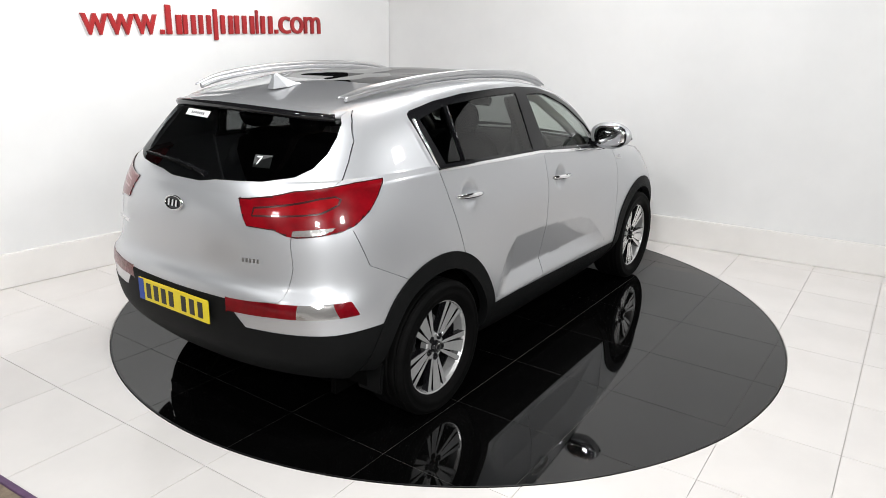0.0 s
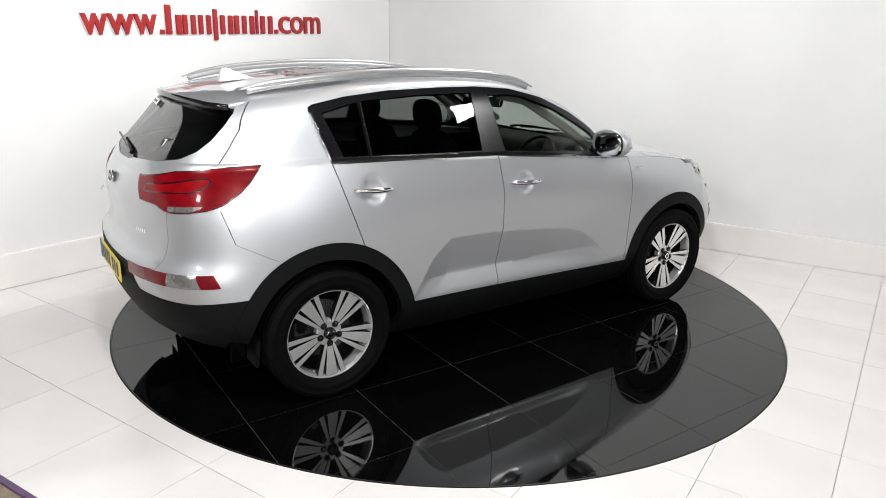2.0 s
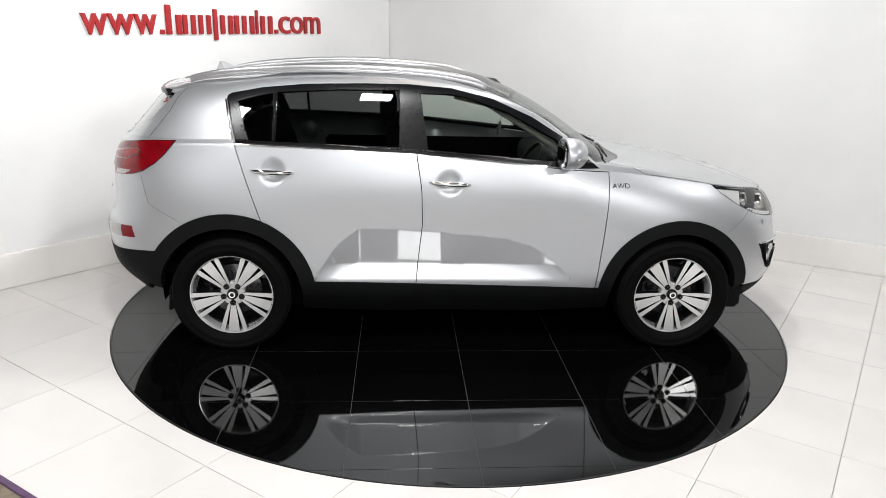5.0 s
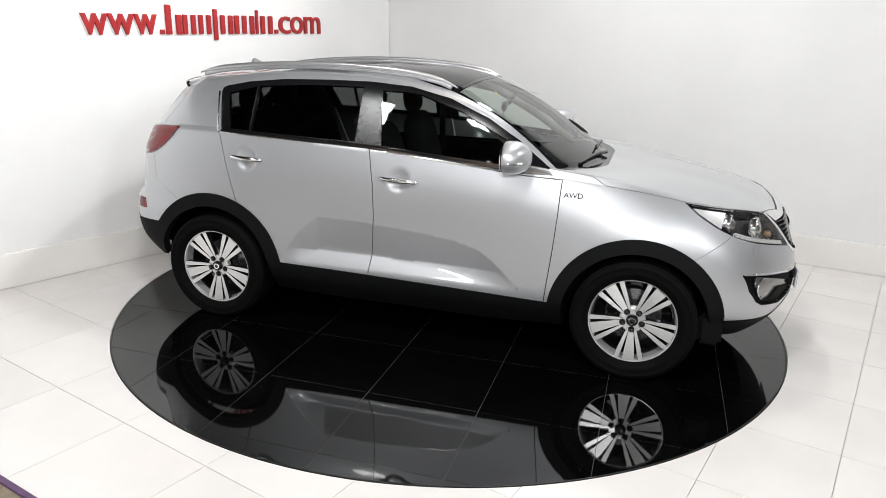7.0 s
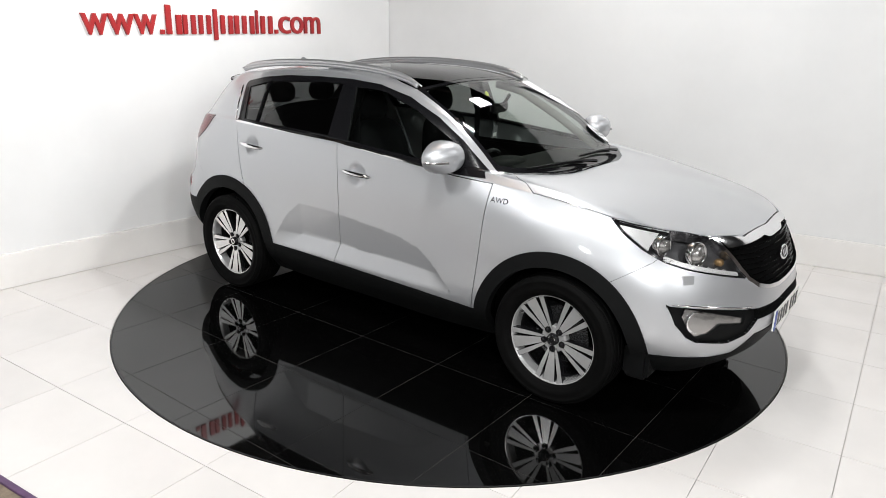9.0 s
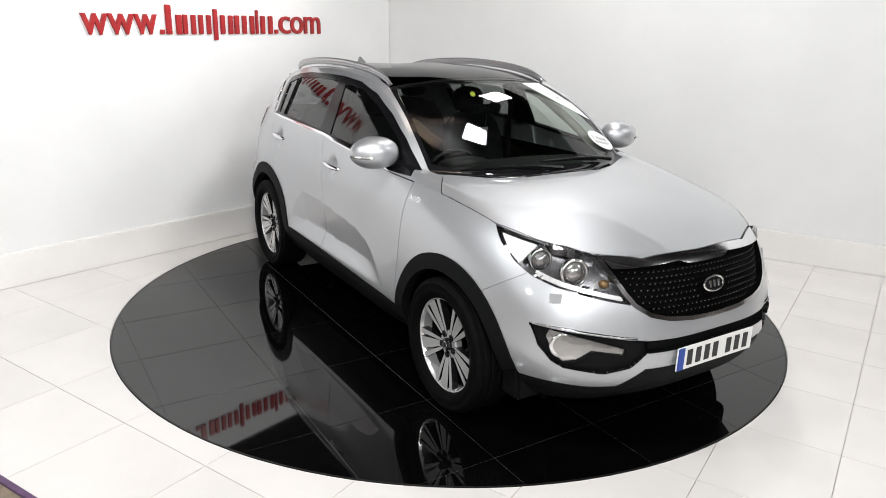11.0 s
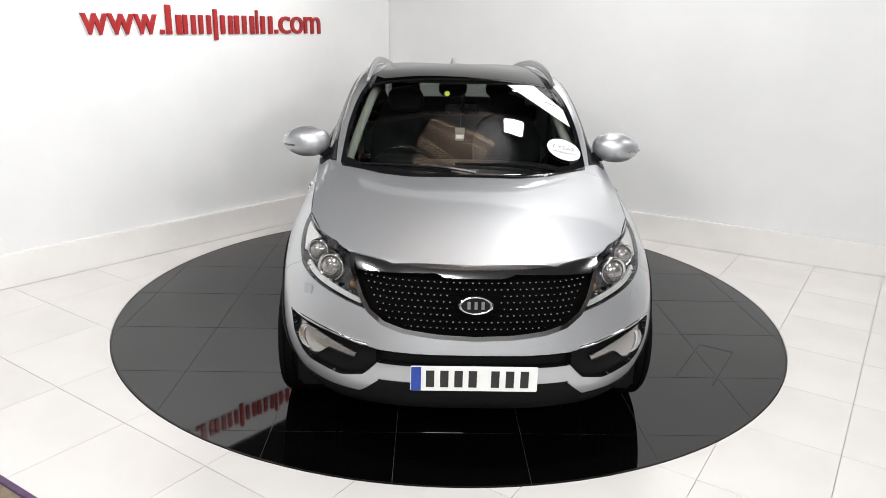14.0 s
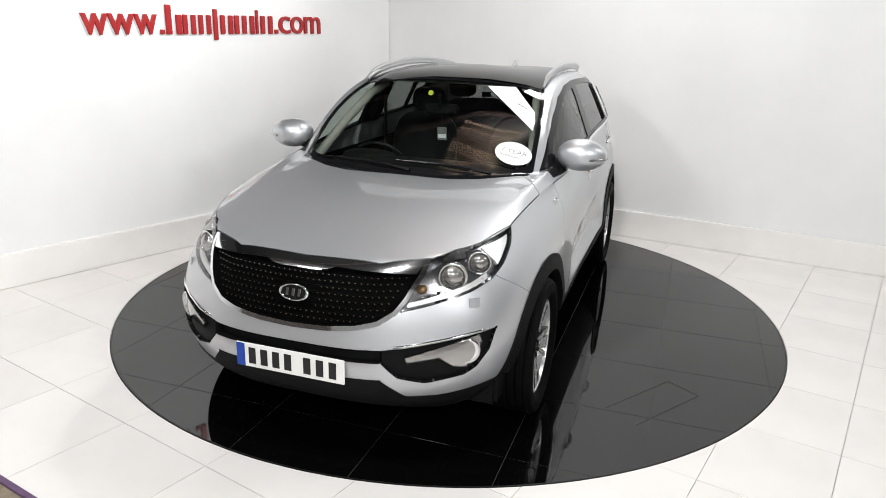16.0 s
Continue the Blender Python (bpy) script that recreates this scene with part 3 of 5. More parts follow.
REFLEX = both(lambda p: np.maximum(p[:, 2] - np.interp(-p[:, 0], (1.8, 2.1, 2.2), (.742, .738, .722)), np.interp(-p[:, 0], (1.8, 2.1, 2.2), (.680, .676, .662)) - p[:, 2]),
              lambda p: np.maximum(.345 - p[:, 1], p[:, 0] + 1.876 - (.742 - p[:, 2]) * .4))
REFLEX_TIP = both(REFLEX, lambda p: .785 + (.742 - p[:, 2]) * .45 - p[:, 1])
REFLEX_CLEAR = both(REFLEX, lambda p: np.maximum(.678 - p[:, 1], p[:, 1] - .785 - (.742 - p[:, 2]) * .45))
REAR_BLACK = within(below("y", (0, .34, .36, .44, .80, .90), (.722, .722, .70, .606, .603, .612)), x_max=-1.5)
SEAM_Q = lambda p: np.where((p[:, 0] < -1.5) & (p[:, 2] < 1.03), p[:, 0] - np.interp(p[:, 2], (.70, .76, .875, 1.03), (-1.45, -1.545, -1.765, -1.81)), 1.0)
SEAM_B = lambda p: np.where((p[:, 0] > 1.4) & (p[:, 2] < .9) & (p[:, 1] > .7), np.interp(p[:, 2], (.70, .724, .835, .88), (1.575, 1.60, 1.765, 1.80)) - p[:, 0], 1.0)

GAP = 0.0024
CUTS = [HOLE, LOW_TRIM, FLARE_F, FLARE_R, SILL, DLO, PANE_R, PANE_Q, PANE_F, BELT_CHROME, HEADLIGHT, HEAD_SIDE, HEAD_STRIP, GRILLE, GRILLE_RIM, GRILLE_BAR, INTAKE, FOG, FOG_LAMP, LOW_BLACK, WINDSCREEN,
        SCREEN_FRAME, PANO, REAR_GLASS, TAIL_LIGHT, TAIL_CLEAR, TAIL_BAND, TAIL_LINE, TAIL_EDGE, REFLEX, REFLEX_CLEAR, REFLEX_TIP, REAR_BLACK]
SEAMS = [DOOR_F, DOOR_R, BONNET, TAILGATE, SEAM_Q, SEAM_B]


def cut(bm, d):
    """Splits the skin along d = 0."""
    bm.verts.index_update()
    verts = list(bm.verts)
    value = d(np.array([v.co for v in verts]))
    value[np.abs(value) < 4e-5] = 0.0
    val = dict(zip(verts, value.tolist()))
    crossed = {f for e in bm.edges if val[e.verts[0]] * val[e.verts[1]] < 0 for f in e.link_faces}
    if not crossed:
        return
    bmesh.ops.triangulate(bm, faces=[f for f in crossed if len(f.verts) > 3])
    edges = [e for e in bm.edges if val[e.verts[0]] * val[e.verts[1]] < 0]
    a = np.array([e.verts[0].co for e in edges])
    b = np.array([e.verts[1].co for e in edges])
    fa = np.array([val[e.verts[0]] for e in edges])
    lo, hi = np.zeros(len(edges)), np.ones(len(edges))
    for _ in range(14):
        mid = (lo + hi) / 2
        s = d(a + (b - a) * mid[:, None]) * np.sign(fa) > 0
        lo, hi = np.where(s, mid, lo), np.where(s, hi, mid)
    faces = set()
    for e, t in zip(edges, ((lo + hi) / 2).tolist()):
        faces.update(e.link_faces)
        _, v = bmesh.utils.edge_split(e, e.verts[0], min(max(t, .004), .996))
        val[v] = 0.0
    for f in faces:
        on = [v for v in f.verts if val[v] == 0.0]
        if len(on) == 2:
            if not any(v in e.verts for e in f.edges for v in on[:1] if on[1] in e.verts):
                bmesh.utils.face_split(f, on[0], on[1])


# what a face of the skin belongs to: the first rule that holds
RULES = [
    ("hole", HOLE), ("hole", LOW_TRIM), ("front_arch_trim", FLARE_F), ("rear_arch_trim", FLARE_R), ("sill_trim", SILL),
    ("rear_door_window", PANE_R), ("quarter_window", PANE_Q), ("front_door_window", PANE_F), ("window_frame", DLO), ("belt_strip", BELT_CHROME),
    ("grille_bar", both(GRILLE_BAR, GRILLE)), ("slam_panel", BONNET_GAP), ("grille", GRILLE), ("grille_surround", GRILLE_RIM), ("headlight_lens", HEADLIGHT),
    ("fog_lamp", FOG_LAMP), ("fog_bezel", FOG), ("lower_intake", INTAKE), ("front_lip", LOW_BLACK),
    ("windscreen", WINDSCREEN), ("screen_frame", SCREEN_FRAME), ("glass_roof", PANO),
    ("tail_light_clear", TAIL_CLEAR), ("tail_light_line", TAIL_LINE), ("tail_light_line", TAIL_EDGE), ("tail_light_band", TAIL_BAND), ("tail_light", TAIL_LIGHT), ("reversing_lamp", REFLEX_CLEAR), ("reflector_tip", REFLEX_TIP), ("rear_reflector", REFLEX),
    ("gap", ring_of(DOOR_F, GAP)), ("gap", ring_of(DOOR_R, GAP)), ("gap", both(ring_of(BONNET, GAP), lambda p: 1.0 - p[:, 0] - .12)), ("gap", both(ring_of(TAILGATE, GAP * .5), lambda p: p[:, 2] - 1.50)),
    ("rear_window", REAR_GLASS), ("rear_bumper_lower", REAR_BLACK), ("gap", ring_of(SEAM_Q, GAP * .7)), ("gap", ring_of(SEAM_B, GAP * .7)),
    ("front_door", DOOR_F), ("rear_door", DOOR_R), ("bonnet", BONNET), ("tailgate", TAILGATE),
    ("rear_bumper", SEAM_Q), ("front_bumper", SEAM_B), ("front_bumper", lambda p: 1.80 - p[:, 0]),
    ("rear_bumper", lambda p: np.where(p[:, 2] < .80, p[:, 0] + 1.80, 1.0)),
    ("front_wing", both(lambda p: .45 - p[:, 0], lambda p: p[:, 2] - 1.13)), ("roof", lambda p: 1.56 - p[:, 2]), ("body_side", lambda p: p[:, 0] * 0 - 1.0)]

# material, offset outwards, depth of its edge, one mesh over both halves?, label
LOOK = {
    "front_arch_trim": ("PLASTIC", .007, .05, 0, "black plastic wheel arch trim"), "rear_arch_trim": ("PLASTIC", .007, .05, 0, "black plastic wheel arch trim"),
    "sill_trim": ("PLASTIC", .005, .02, 0, "black plastic sill"), "front_door_window": ("PANE", -.004, .004, 0, "green tinted side window"),
    "rear_door_window": ("PRIVACY", -.004, .004, 0, "dark tinted side window"), "quarter_window": ("PRIVACY", -.004, .004, 0, "dark tinted quarter window"),
    "window_frame": ("TRIM", .001, .02, 0, "satin black window surround"), "belt_strip": ("CHROME", .004, .01, 0, "chrome window line strip"),
    "headlight_lens": ("LENS", .001, .004, 0, "clear headlight cover"), "grille_bar": ("CHROME", .006, .03, 1, "chrome bar over the grille"),
    "grille": ("DARK", -.024, -.03, 1, "black mesh radiator grille"), "grille_surround": ("CHROME", .004, .03, 1, "thin chrome grille surround"),
    "slam_panel": ("GLOSS_BLACK", -.006, .02, 1, "black strip standing in for the shaded bonnet gap"),
    "fog_lamp": ("CLEAR_LENS", -.010, .012, 0, "clear front fog lamp"), "fog_bezel": ("PLASTIC", -.016, -.018, 0, "black recess round the fog lamp"),
    "lower_intake": ("PLASTIC", -.035, -.037, 1, "black lower air intake"), "front_lip": ("PLASTIC", .003, .02, 1, "black plastic lower lip"),
    "windscreen": ("PANE", -.003, .004, 1, "clear laminated windscreen"), "screen_frame": ("GLOSS_BLACK", -.001, .01, 1, "black screen border and scuttle"),
    "glass_roof": ("ROOF_PANE", .000, .01, 1, "black panoramic glass roof"), "tail_light": ("RED_LENS", .005, .03, 0, "red wraparound tail light"),
    "tail_light_band": ("BAND_RED", .005, .03, 0, "brighter red band in the tail light"),
    "tail_light_line": ("DARK_RED", .005, .03, 0, "dark red dividing lines of the tail light"),
    "tail_light_clear": ("CLEAR_LENS", .004, .03, 0, "clear strip in the tail light"), "reversing_lamp": ("CLEAR_LENS", .002, .02, 0, "clear reversing lamp"),
    "reflector_tip": ("DEEP_RED", .002, .02, 0, "dark red reflector on the bumper corner"),
    "rear_reflector": ("DEEP_RED", .002, .02, 0, "dark red bumper reflector"), "rear_window": ("PRIVACY", -.004, .004, 1, "dark tinted rear window"),
    "rear_bumper_lower": ("PLASTIC", .002, .03, 1, "black plastic lower rear bumper"), "front_door": ("SILVER", 0, .015, 0, ""), "rear_door": ("SILVER", 0, .015, 0, ""),
    "bonnet": ("SILVER", .001, .015, 1, ""), "tailgate": ("SILVER", 0, .015, 1, ""), "rear_bumper": ("SILVER", 0, .015, 1, ""), "front_bumper": ("SILVER", 0, .03, 1, ""),
    "front_wing": ("SILVER", 0, .015, 0, ""), "roof": ("SILVER", 0, .015, 1, ""), "body_side": ("SILVER", 0, .015, 1, "")}


def sheet(name, faces, normals, offset, depth, sides):
    """One panel out of faces of the skin (on the sides given), with an edge turned inwards."""
    verts, index, polys, edge_normals = [], {}, [], []
    def vertex(v, side, off):
        key = (v, side if abs(v.co.y) > 1e-4 else 0, off)
        if key not in index:
            n = normals[v]
            p = v.co + n * off
            index[key] = len(verts)
            verts.append((p.x, p.y * side, p.z))
        return index[key]
    inside = set(faces)
    loops = []
    for side in sides:
        for f in faces:
            vs = list(f.verts)
            if side < 0:
                vs.reverse()
            polys.append([vertex(v, side, offset) for v in vs])
            loops += [(normals[v].x, normals[v].y * side, normals[v].z) for v in vs]
            for e in f.edges:
                if sum(g in inside for g in e.link_faces) == 1 and max(abs(e.verts[0].co.y), abs(e.verts[1].co.y)) > 1e-4:
                    a, b = e.verts
                    far = offset - depth
                    base = len(verts)
                    for v, off in ((a, offset), (b, offset), (b, far), (a, far)):
                        p = v.co + normals[v] * off
                        verts.append((p.x, p.y * side, p.z))
                    p0, p1, p3 = (Vector(verts[base + k]) for k in (0, 1, 3))
                    n = (p1 - p0).cross(p3 - p0)
                    away = (a.co + b.co) / 2 - f.calc_center_median()
                    away.y *= side
                    if depth < 0:
                        nudge = away.normalized() * .0025
                        for q in range(base, base + 4):
                            verts[q] = tuple(Vector(verts[q]) - nudge)
                    ring = [base, base + 1, base + 2, base + 3]
                    if n.dot(away) * (1 if depth > 0 else -1) < 0:
                        ring.reverse()
                        n = -n
                    n = n.normalized() if n.length > 1e-12 else Vector((0, 0, 1))
                    polys.append(ring)
                    loops += [tuple(n)] * 4
    me = bpy.data.meshes.new(name)
    me.from_pydata(verts, [], polys)
    me.shade_smooth()
    me.normals_split_custom_set(loops)
    return me


MAT = {"PLASTIC": PLASTIC, "PANE": PANE, "PRIVACY": PRIVACY, "TRIM": TRIM, "CHROME": CHROME, "LENS": LENS, "GLOSS_BLACK": GLOSS_BLACK, "CLEAR_LENS": CLEAR_LENS, "ROOF_PANE": ROOF_PANE,
       "RED_LENS": RED_LENS, "DEEP_RED": DEEP_RED, "BAND_RED": BAND_RED, "DARK_RED": DARK_RED, "DARK": DARK, "SILVER": SILVER}


def body_panels(car):
    """Cuts the skin and hangs every panel on the car. Gives the panels by name, side +1 (left), -1 (right) or 0."""
    bm = skin()
    for d in CUTS:
        cut(bm, d)
    for d in SEAMS:
        g = GAP * (.7 if d in (SEAM_Q, SEAM_B) else .5 if d is TAILGATE else 1)
        cut(bm, grown(d, g))
        cut(bm, grown(d, -g))
    for d in (lambda p: 1.80 - p[:, 0], lambda p: p[:, 2] - 1.56, hollow_top, hollow_foot):
        cut(bm, d)
    press_hollow(bm)
    bmesh.ops.recalc_face_normals(bm, faces=bm.faces)
    if max(bm.faces, key=lambda f: f.calc_center_median().z).normal.z < 0:
        bmesh.ops.reverse_faces(bm, faces=bm.faces)
    bm.normal_update()
    normals = {}
    for v in bm.verts:
        n = v.normal.copy()
        if abs(v.co.y) < 1e-4:
            n.y = 0
        normals[v] = n.normalized() if n.length > 1e-6 else Vector((0, 0, 1))
    # the rear pane is flatter than the metal round it
    flatter = {v: Vector((n.x, n.y * .45, n.z)).normalized() for v, n in normals.items()}
    faces = list(bm.faces)
    mids = np.array([f.calc_center_median() for f in faces])
    owner = np.full(len(faces), -1)
    for k, (_, d) in reversed(list(enumerate(RULES))):
        owner[d(mids) < 0] = k
    groups = {}
    for f, k in zip(faces, owner):
        groups.setdefault(RULES[k][0], []).append(f)
    made = {}
    for name, (mat, offset, depth, joined, label) in LOOK.items():
        fs = groups.get(name)
        if not fs:
            continue
        for sides in (((1, -1),) if joined else ((1,), (-1,))):
            me = sheet(name, fs, flatter if name == "rear_window" else normals, offset, depth, sides)
            me.materials.append(MAT[mat])
            ob = new(name, me)
            ob.parent = car
            if label:
                tagged(ob, label)
            made[name, 0 if joined else sides[0]] = ob
    # dark inner faces of the headlights
    for side in (1, -1):
        me = sheet("headlight_housing", groups["headlight_lens"], normals, -.055, -.055, (side,))
        me.materials.append(LAMP_BLACK)
        ob = new("headlight_housing", me)
        ob.parent = made["headlight_lens", side]
        tagged(ob, "dark headlight housing")
        inner = groups["headlight_lens"]
        spots = np.array([f.calc_center_median() for f in inner])
        for name, d, mat, deep, label in (("side_reflector", HEAD_SIDE, FROSTED, -.012, "bright side reflector"), ("light_strip", HEAD_STRIP, FROSTED, -.014, "clear strip of day lamps")):
            own = [f for f, v in zip(inner, d(spots)) if v < 0]
            if own:
                me = sheet(name, own, normals, deep, .012, (side,))
                me.materials.append(mat)
                strip = new(name, me)
                strip.parent = ob
                tagged(strip, label)
    bm.free()
    return made


def wheel(car, x, side):
    """A five-spoke alloy wheel with its tyre, its face turned outwards."""
    bm = lathe([(.218, -.085), (.226, .02), (.232, .075), (.246, .083), (.248, .088), (.244, .092), (.236, .09), (.228, .075), (.222, .02), (.214, -.085)], 64, "y")
    rim = part("wheel", bm, MACHINED, car, "machined alloy wheel with five split spokes", smooth=False)
    for k in range(5):
        centre = 90 + 72 * k + 36
        for a0, a1, b0, b1 in ((-25, -12, -20.5, -13), (-12, 12, -8.5, 8.5), (12, 25, 13, 20.5)):
            bm = bmesh.new()
            ring = []
            for r, lo, hi, y in ((.050, a0, a1, .066), (.085, a0, a1, .070), (.105, (a0 * 2 + b0) / 3, (a1 * 2 + b1) / 3, .072), (.16, (a0 + b0 * 2) / 3, (a1 + b1 * 2) / 3, .078), (.235, b0, b1, .086)):
                q = []
                for a, drop in ((lo, 0), (hi, 0), (hi, .035), (lo, .035)):
                    t = radians(centre + a)
                    q.append(bm.verts.new((r * math.cos(t), y - drop, r * math.sin(t))))
                ring.append(q)
            for p, q in zip(ring, ring[1:]):
                for j in range(4):
                    bm.faces.new((p[j], p[(j + 1) % 4], q[(j + 1) % 4], q[j]))
            bm.faces.new(ring[0]), bm.faces.new(ring[-1])
            bmesh.ops.recalc_face_normals(bm, faces=bm.faces)
            edges = [e for e in bm.edges if abs(e.verts[0].co.y - e.verts[1].co.y) < .02 and min(e.verts[0].co.y, e.verts[1].co.y) > .06 and not e.is_boundary]
            bmesh.ops.bevel(bm, geom=edges, offset=.0015, segments=1, affect="EDGES", clamp_overlap=True)
            sp = part("spoke", bm, MACHINED, rim)
            sp.data.materials.append(GLOSS_BLACK)
            for f in sp.data.polygons:
                f.material_index = 0 if f.normal.y > .75 else 1
    part("barrel", lathe([(.05, -.06), (.214, -.06), (.219, .03), (.212, .03), (.205, -.055), (.05, -.055)], 48, "y"), GLOSS_BLACK, rim, "gloss black inner barrel")
    part("brake_disc", lathe([(.05, -.02), (.155, -.02), (.155, -.032), (.05, -.032)], 48, "y"), LAMP_BLACK, rim, "grey brake disc")
    part("brake_caliper", box(.12, -.025, .06, .05, .05, .13, .01), TRIM, rim, "dark brake caliper")
    part("hub_cap", lathe([(.001, .088), (.022, .087), (.031, .083), (.033, .06)], 32, "y"), GLOSS_BLACK, rim, "black hub cap with a bright emblem", smooth=True)
    part("emblem", lathe([(.012, .0885), (.019, .0885), (.0205, .0875)], 24, "y"), CHROME, rim)
    part("hub", lathe([(.001, .062), (.066, .066), (.072, .06), (.074, .03)], 40, "y"), MACHINED, rim)
    for k in range(5):
        t = radians(126 + 72 * k)
        part("wheel_nut", lathe([(.001, .080), (.009, .079), (.0125, .072), (.0125, .05)], 12, "y"), GLOSS_BLACK, rim, at=pose(.055 * math.cos(t), 0, .055 * math.sin(t)))
        part("nut_seat", lathe([(.0125, .0715), (.0175, .0722), (.018, .06)], 16, "y"), GLOSS_BLACK, rim, at=pose(.055 * math.cos(t), 0, .055 * math.sin(t)))
    tread = [(.240, -.095), (.252, -.108), (.29, -.118), (.325, -.115), (.337, -.104), (.343, -.09)]
    for k in range(-2, 3):
        tread += [(.344, .04 * k - .014), (.3445, .04 * k - .004), (.336, .04 * k - .003), (.336, .04 * k + .003), (.3445, .04 * k + .004), (.344, .04 * k + .014)]
    tread += [(.343, .09), (.337, .104), (.325, .115), (.315, .1175), (.313, .1155), (.29, .118), (.27, .116), (.268, .113), (.252, .108), (.242, .094), (.236, .084)]
    part("tyre", lathe(tread, 72, "y"), RUBBER, rim, "black rubber tyre", smooth=True)
    rim.matrix_basis = pose(x, side * .805, HUB_Z + .006) @ (Matrix.Identity(4) if side > 0 else Matrix.Rotation(math.pi, 4, "Z"))
    return rim


def mirror_of(bm):
    bmesh.ops.scale(bm, verts=bm.verts, vec=(1, -1, 1))
    bmesh.ops.reverse_faces(bm, faces=bm.faces)
    return bm


def ellipsoid(cx, cy, cz, rx, ry, rz, power=2.4, n=20):
    """A rounded box-like shell."""
    bm = bmesh.new()
    bmesh.ops.create_uvsphere(bm, u_segments=n * 2, v_segments=n, radius=1)
    for v in bm.verts:
        c = v.co
        k = (abs(c.x) ** power + abs(c.y) ** power + abs(c.z) ** power) ** (-1 / power)
        v.co = (cx + c.x * k * rx, cy + c.y * k * ry, cz + c.z * k * rz)
    return bm


def wing_mirror(car, side):
    bm = ellipsoid(0, 0, 0, .115, .138, .088, 2.35)
    for v in bm.verts:
        c = v.co
        if c.x < -.03:
            c.x = -.03 + (c.x + .03) * .15
        c.z *= 1 - .25 * max(0, c.y / .138) ** 2
        c.x *= 1 - .30 * max(0, c.y / .138)
    if side < 0:
        mirror_of(bm)
    shell = part("wing_mirror", bm, SILVER, car, "silver wing mirror with a clear indicator strip", smooth=True, at=pose(.60, side * .925, 1.205))
    bm = ellipsoid(-.034, 0, 0, .012, .108, .068, 3.0, 14)
    part("mirror_glass", bm if side > 0 else mirror_of(bm), MIRROR, shell, "mirror glass", smooth=True)
    bm = ellipsoid(-.026, 0, 0, .016, .118, .078, 2.6, 14)
    part("mirror_edge", bm if side > 0 else mirror_of(bm), GLOSS_BLACK, shell, "black mirror rim", smooth=True)
    pts = [((.119 * abs(math.cos(a)) ** .85) * (1 - .30 * math.sin(a)), .140 * abs(math.sin(a)) ** .85, -.012) for a in [radians(d) for d in range(20, 88, 6)]]
    bm = tube(pts, .0065, 6)
    part("indicator", bm if side > 0 else mirror_of(bm), CLEAR_LENS, shell, "clear indicator strip")
    bm = box(.005, -.115, -.055, .09, .10, .05, .015)
    part("arm", bm if side > 0 else mirror_of(bm), TRIM, shell, "black mirror arm")
    return shell


def door_handle(door, x, z, y, side):
    n = 13
    pts = [(x + (k / (n - 1) - .5) * .235, y + .004 + .024 * math.sin(math.pi * k / (n - 1)) ** .6, z + .012 * (.5 - k / (n - 1))) for k in range(n)]
    rad = [.007 + .0085 * math.sin(math.pi * k / (n - 1)) ** .5 for k in range(n)]
    bm = tube(pts, rad, 10)
    part("handle", bm if side > 0 else mirror_of(bm), CHROME, door, "chrome door handle", smooth=True)


def roof_rail(car, side):
    spine = [(.20, .600, 1.535), (.10, .595, 1.575), (-.03, .590, 1.602), (-.2, .588, 1.622), (-.5, .588, 1.636), (-.8, .586, 1.636), (-1.1, .578, 1.622), (-1.35, .555, 1.598), (-1.5, .53, 1.575), (-1.60, .505, 1.552)]
    s = spline(np.array(spine), np.arange(10.0), np.linspace(0, 9, 46))
    rad = [max(.004, .0125 * min(1, min(k, 45 - k) / 9) ** .7) for k in range(46)]
    bm = tube([tuple(p) for p in s], rad, 10, flat=1.25)
    rail = part("roof_rail", bm if side > 0 else mirror_of(bm), MACHINED_RAIL, car, "satin silver roof rail", smooth=True)
    foot = [(p[0], p[1] - .004, p[2] - .018) for p in s[2:-2]]
    bm = tube(foot, .010, 6, flat=1.6)
    part("rail_foot", bm if side > 0 else mirror_of(bm), MACHINED_RAIL, rail, "flush foot of the rail", smooth=True)
    return rail


def bars(parent, name, mat, at, width, height, count, thick=.0015):
    """A row of plain upright bars in the x, z plane, for writing that is not given."""
    step = width / count
    for k in range(count):
        part(name, box(-width / 2 + (k + .5) * step, 0, 0, step * .62, thick, height), mat, parent, at=at)


def number_plate(car, m, yellow):
    plate = part("number_plate", box(0, 0, 0, .52, .008, .111, .003), PLATE_YELLOW if yellow else PLATE_WHITE, car, "yellow rear plate with plain bars" if yellow else "white front plate with plain bars", at=m)
    part("blue_band", box(-.237, -.0048, 0, .040, .002, .105), BLUE, plate, "blue band")
    for k, x in enumerate((-.180, -.122, -.064, -.006, .086, .146, .206)):
        part("bar", box(x, -.0048, 0, .034, .002, .074), INK, plate)
    return plate


def emblem_badge(car, m, width):
    """An oval badge: chrome rim, dark field, three plain bright strokes."""
    h = width * .52
    bm = lathe([(.40, .0), (.5, .004), (.5, .010), (.44, .013), (.41, .010)], 40)
    for v in bm.verts:
        v.co.x, v.co.y = v.co.x * width, v.co.y * h
    badge = part("badge", bm, CHROME, car, "oval chrome badge", smooth=True, at=m)
    bm = lathe([(.001, .008), (.42, .008)], 40)
    for v in bm.verts:
        v.co.x, v.co.y = v.co.x * width, v.co.y * h
    part("badge_field", bm, GLOSS_BLACK, badge, "dark badge field")
    for x in (-.2, 0, .2):
        part("badge_stroke", box(x * width, 0, .011, width * .09, h * .42, .006, .001), CHROME, badge)
    return badge


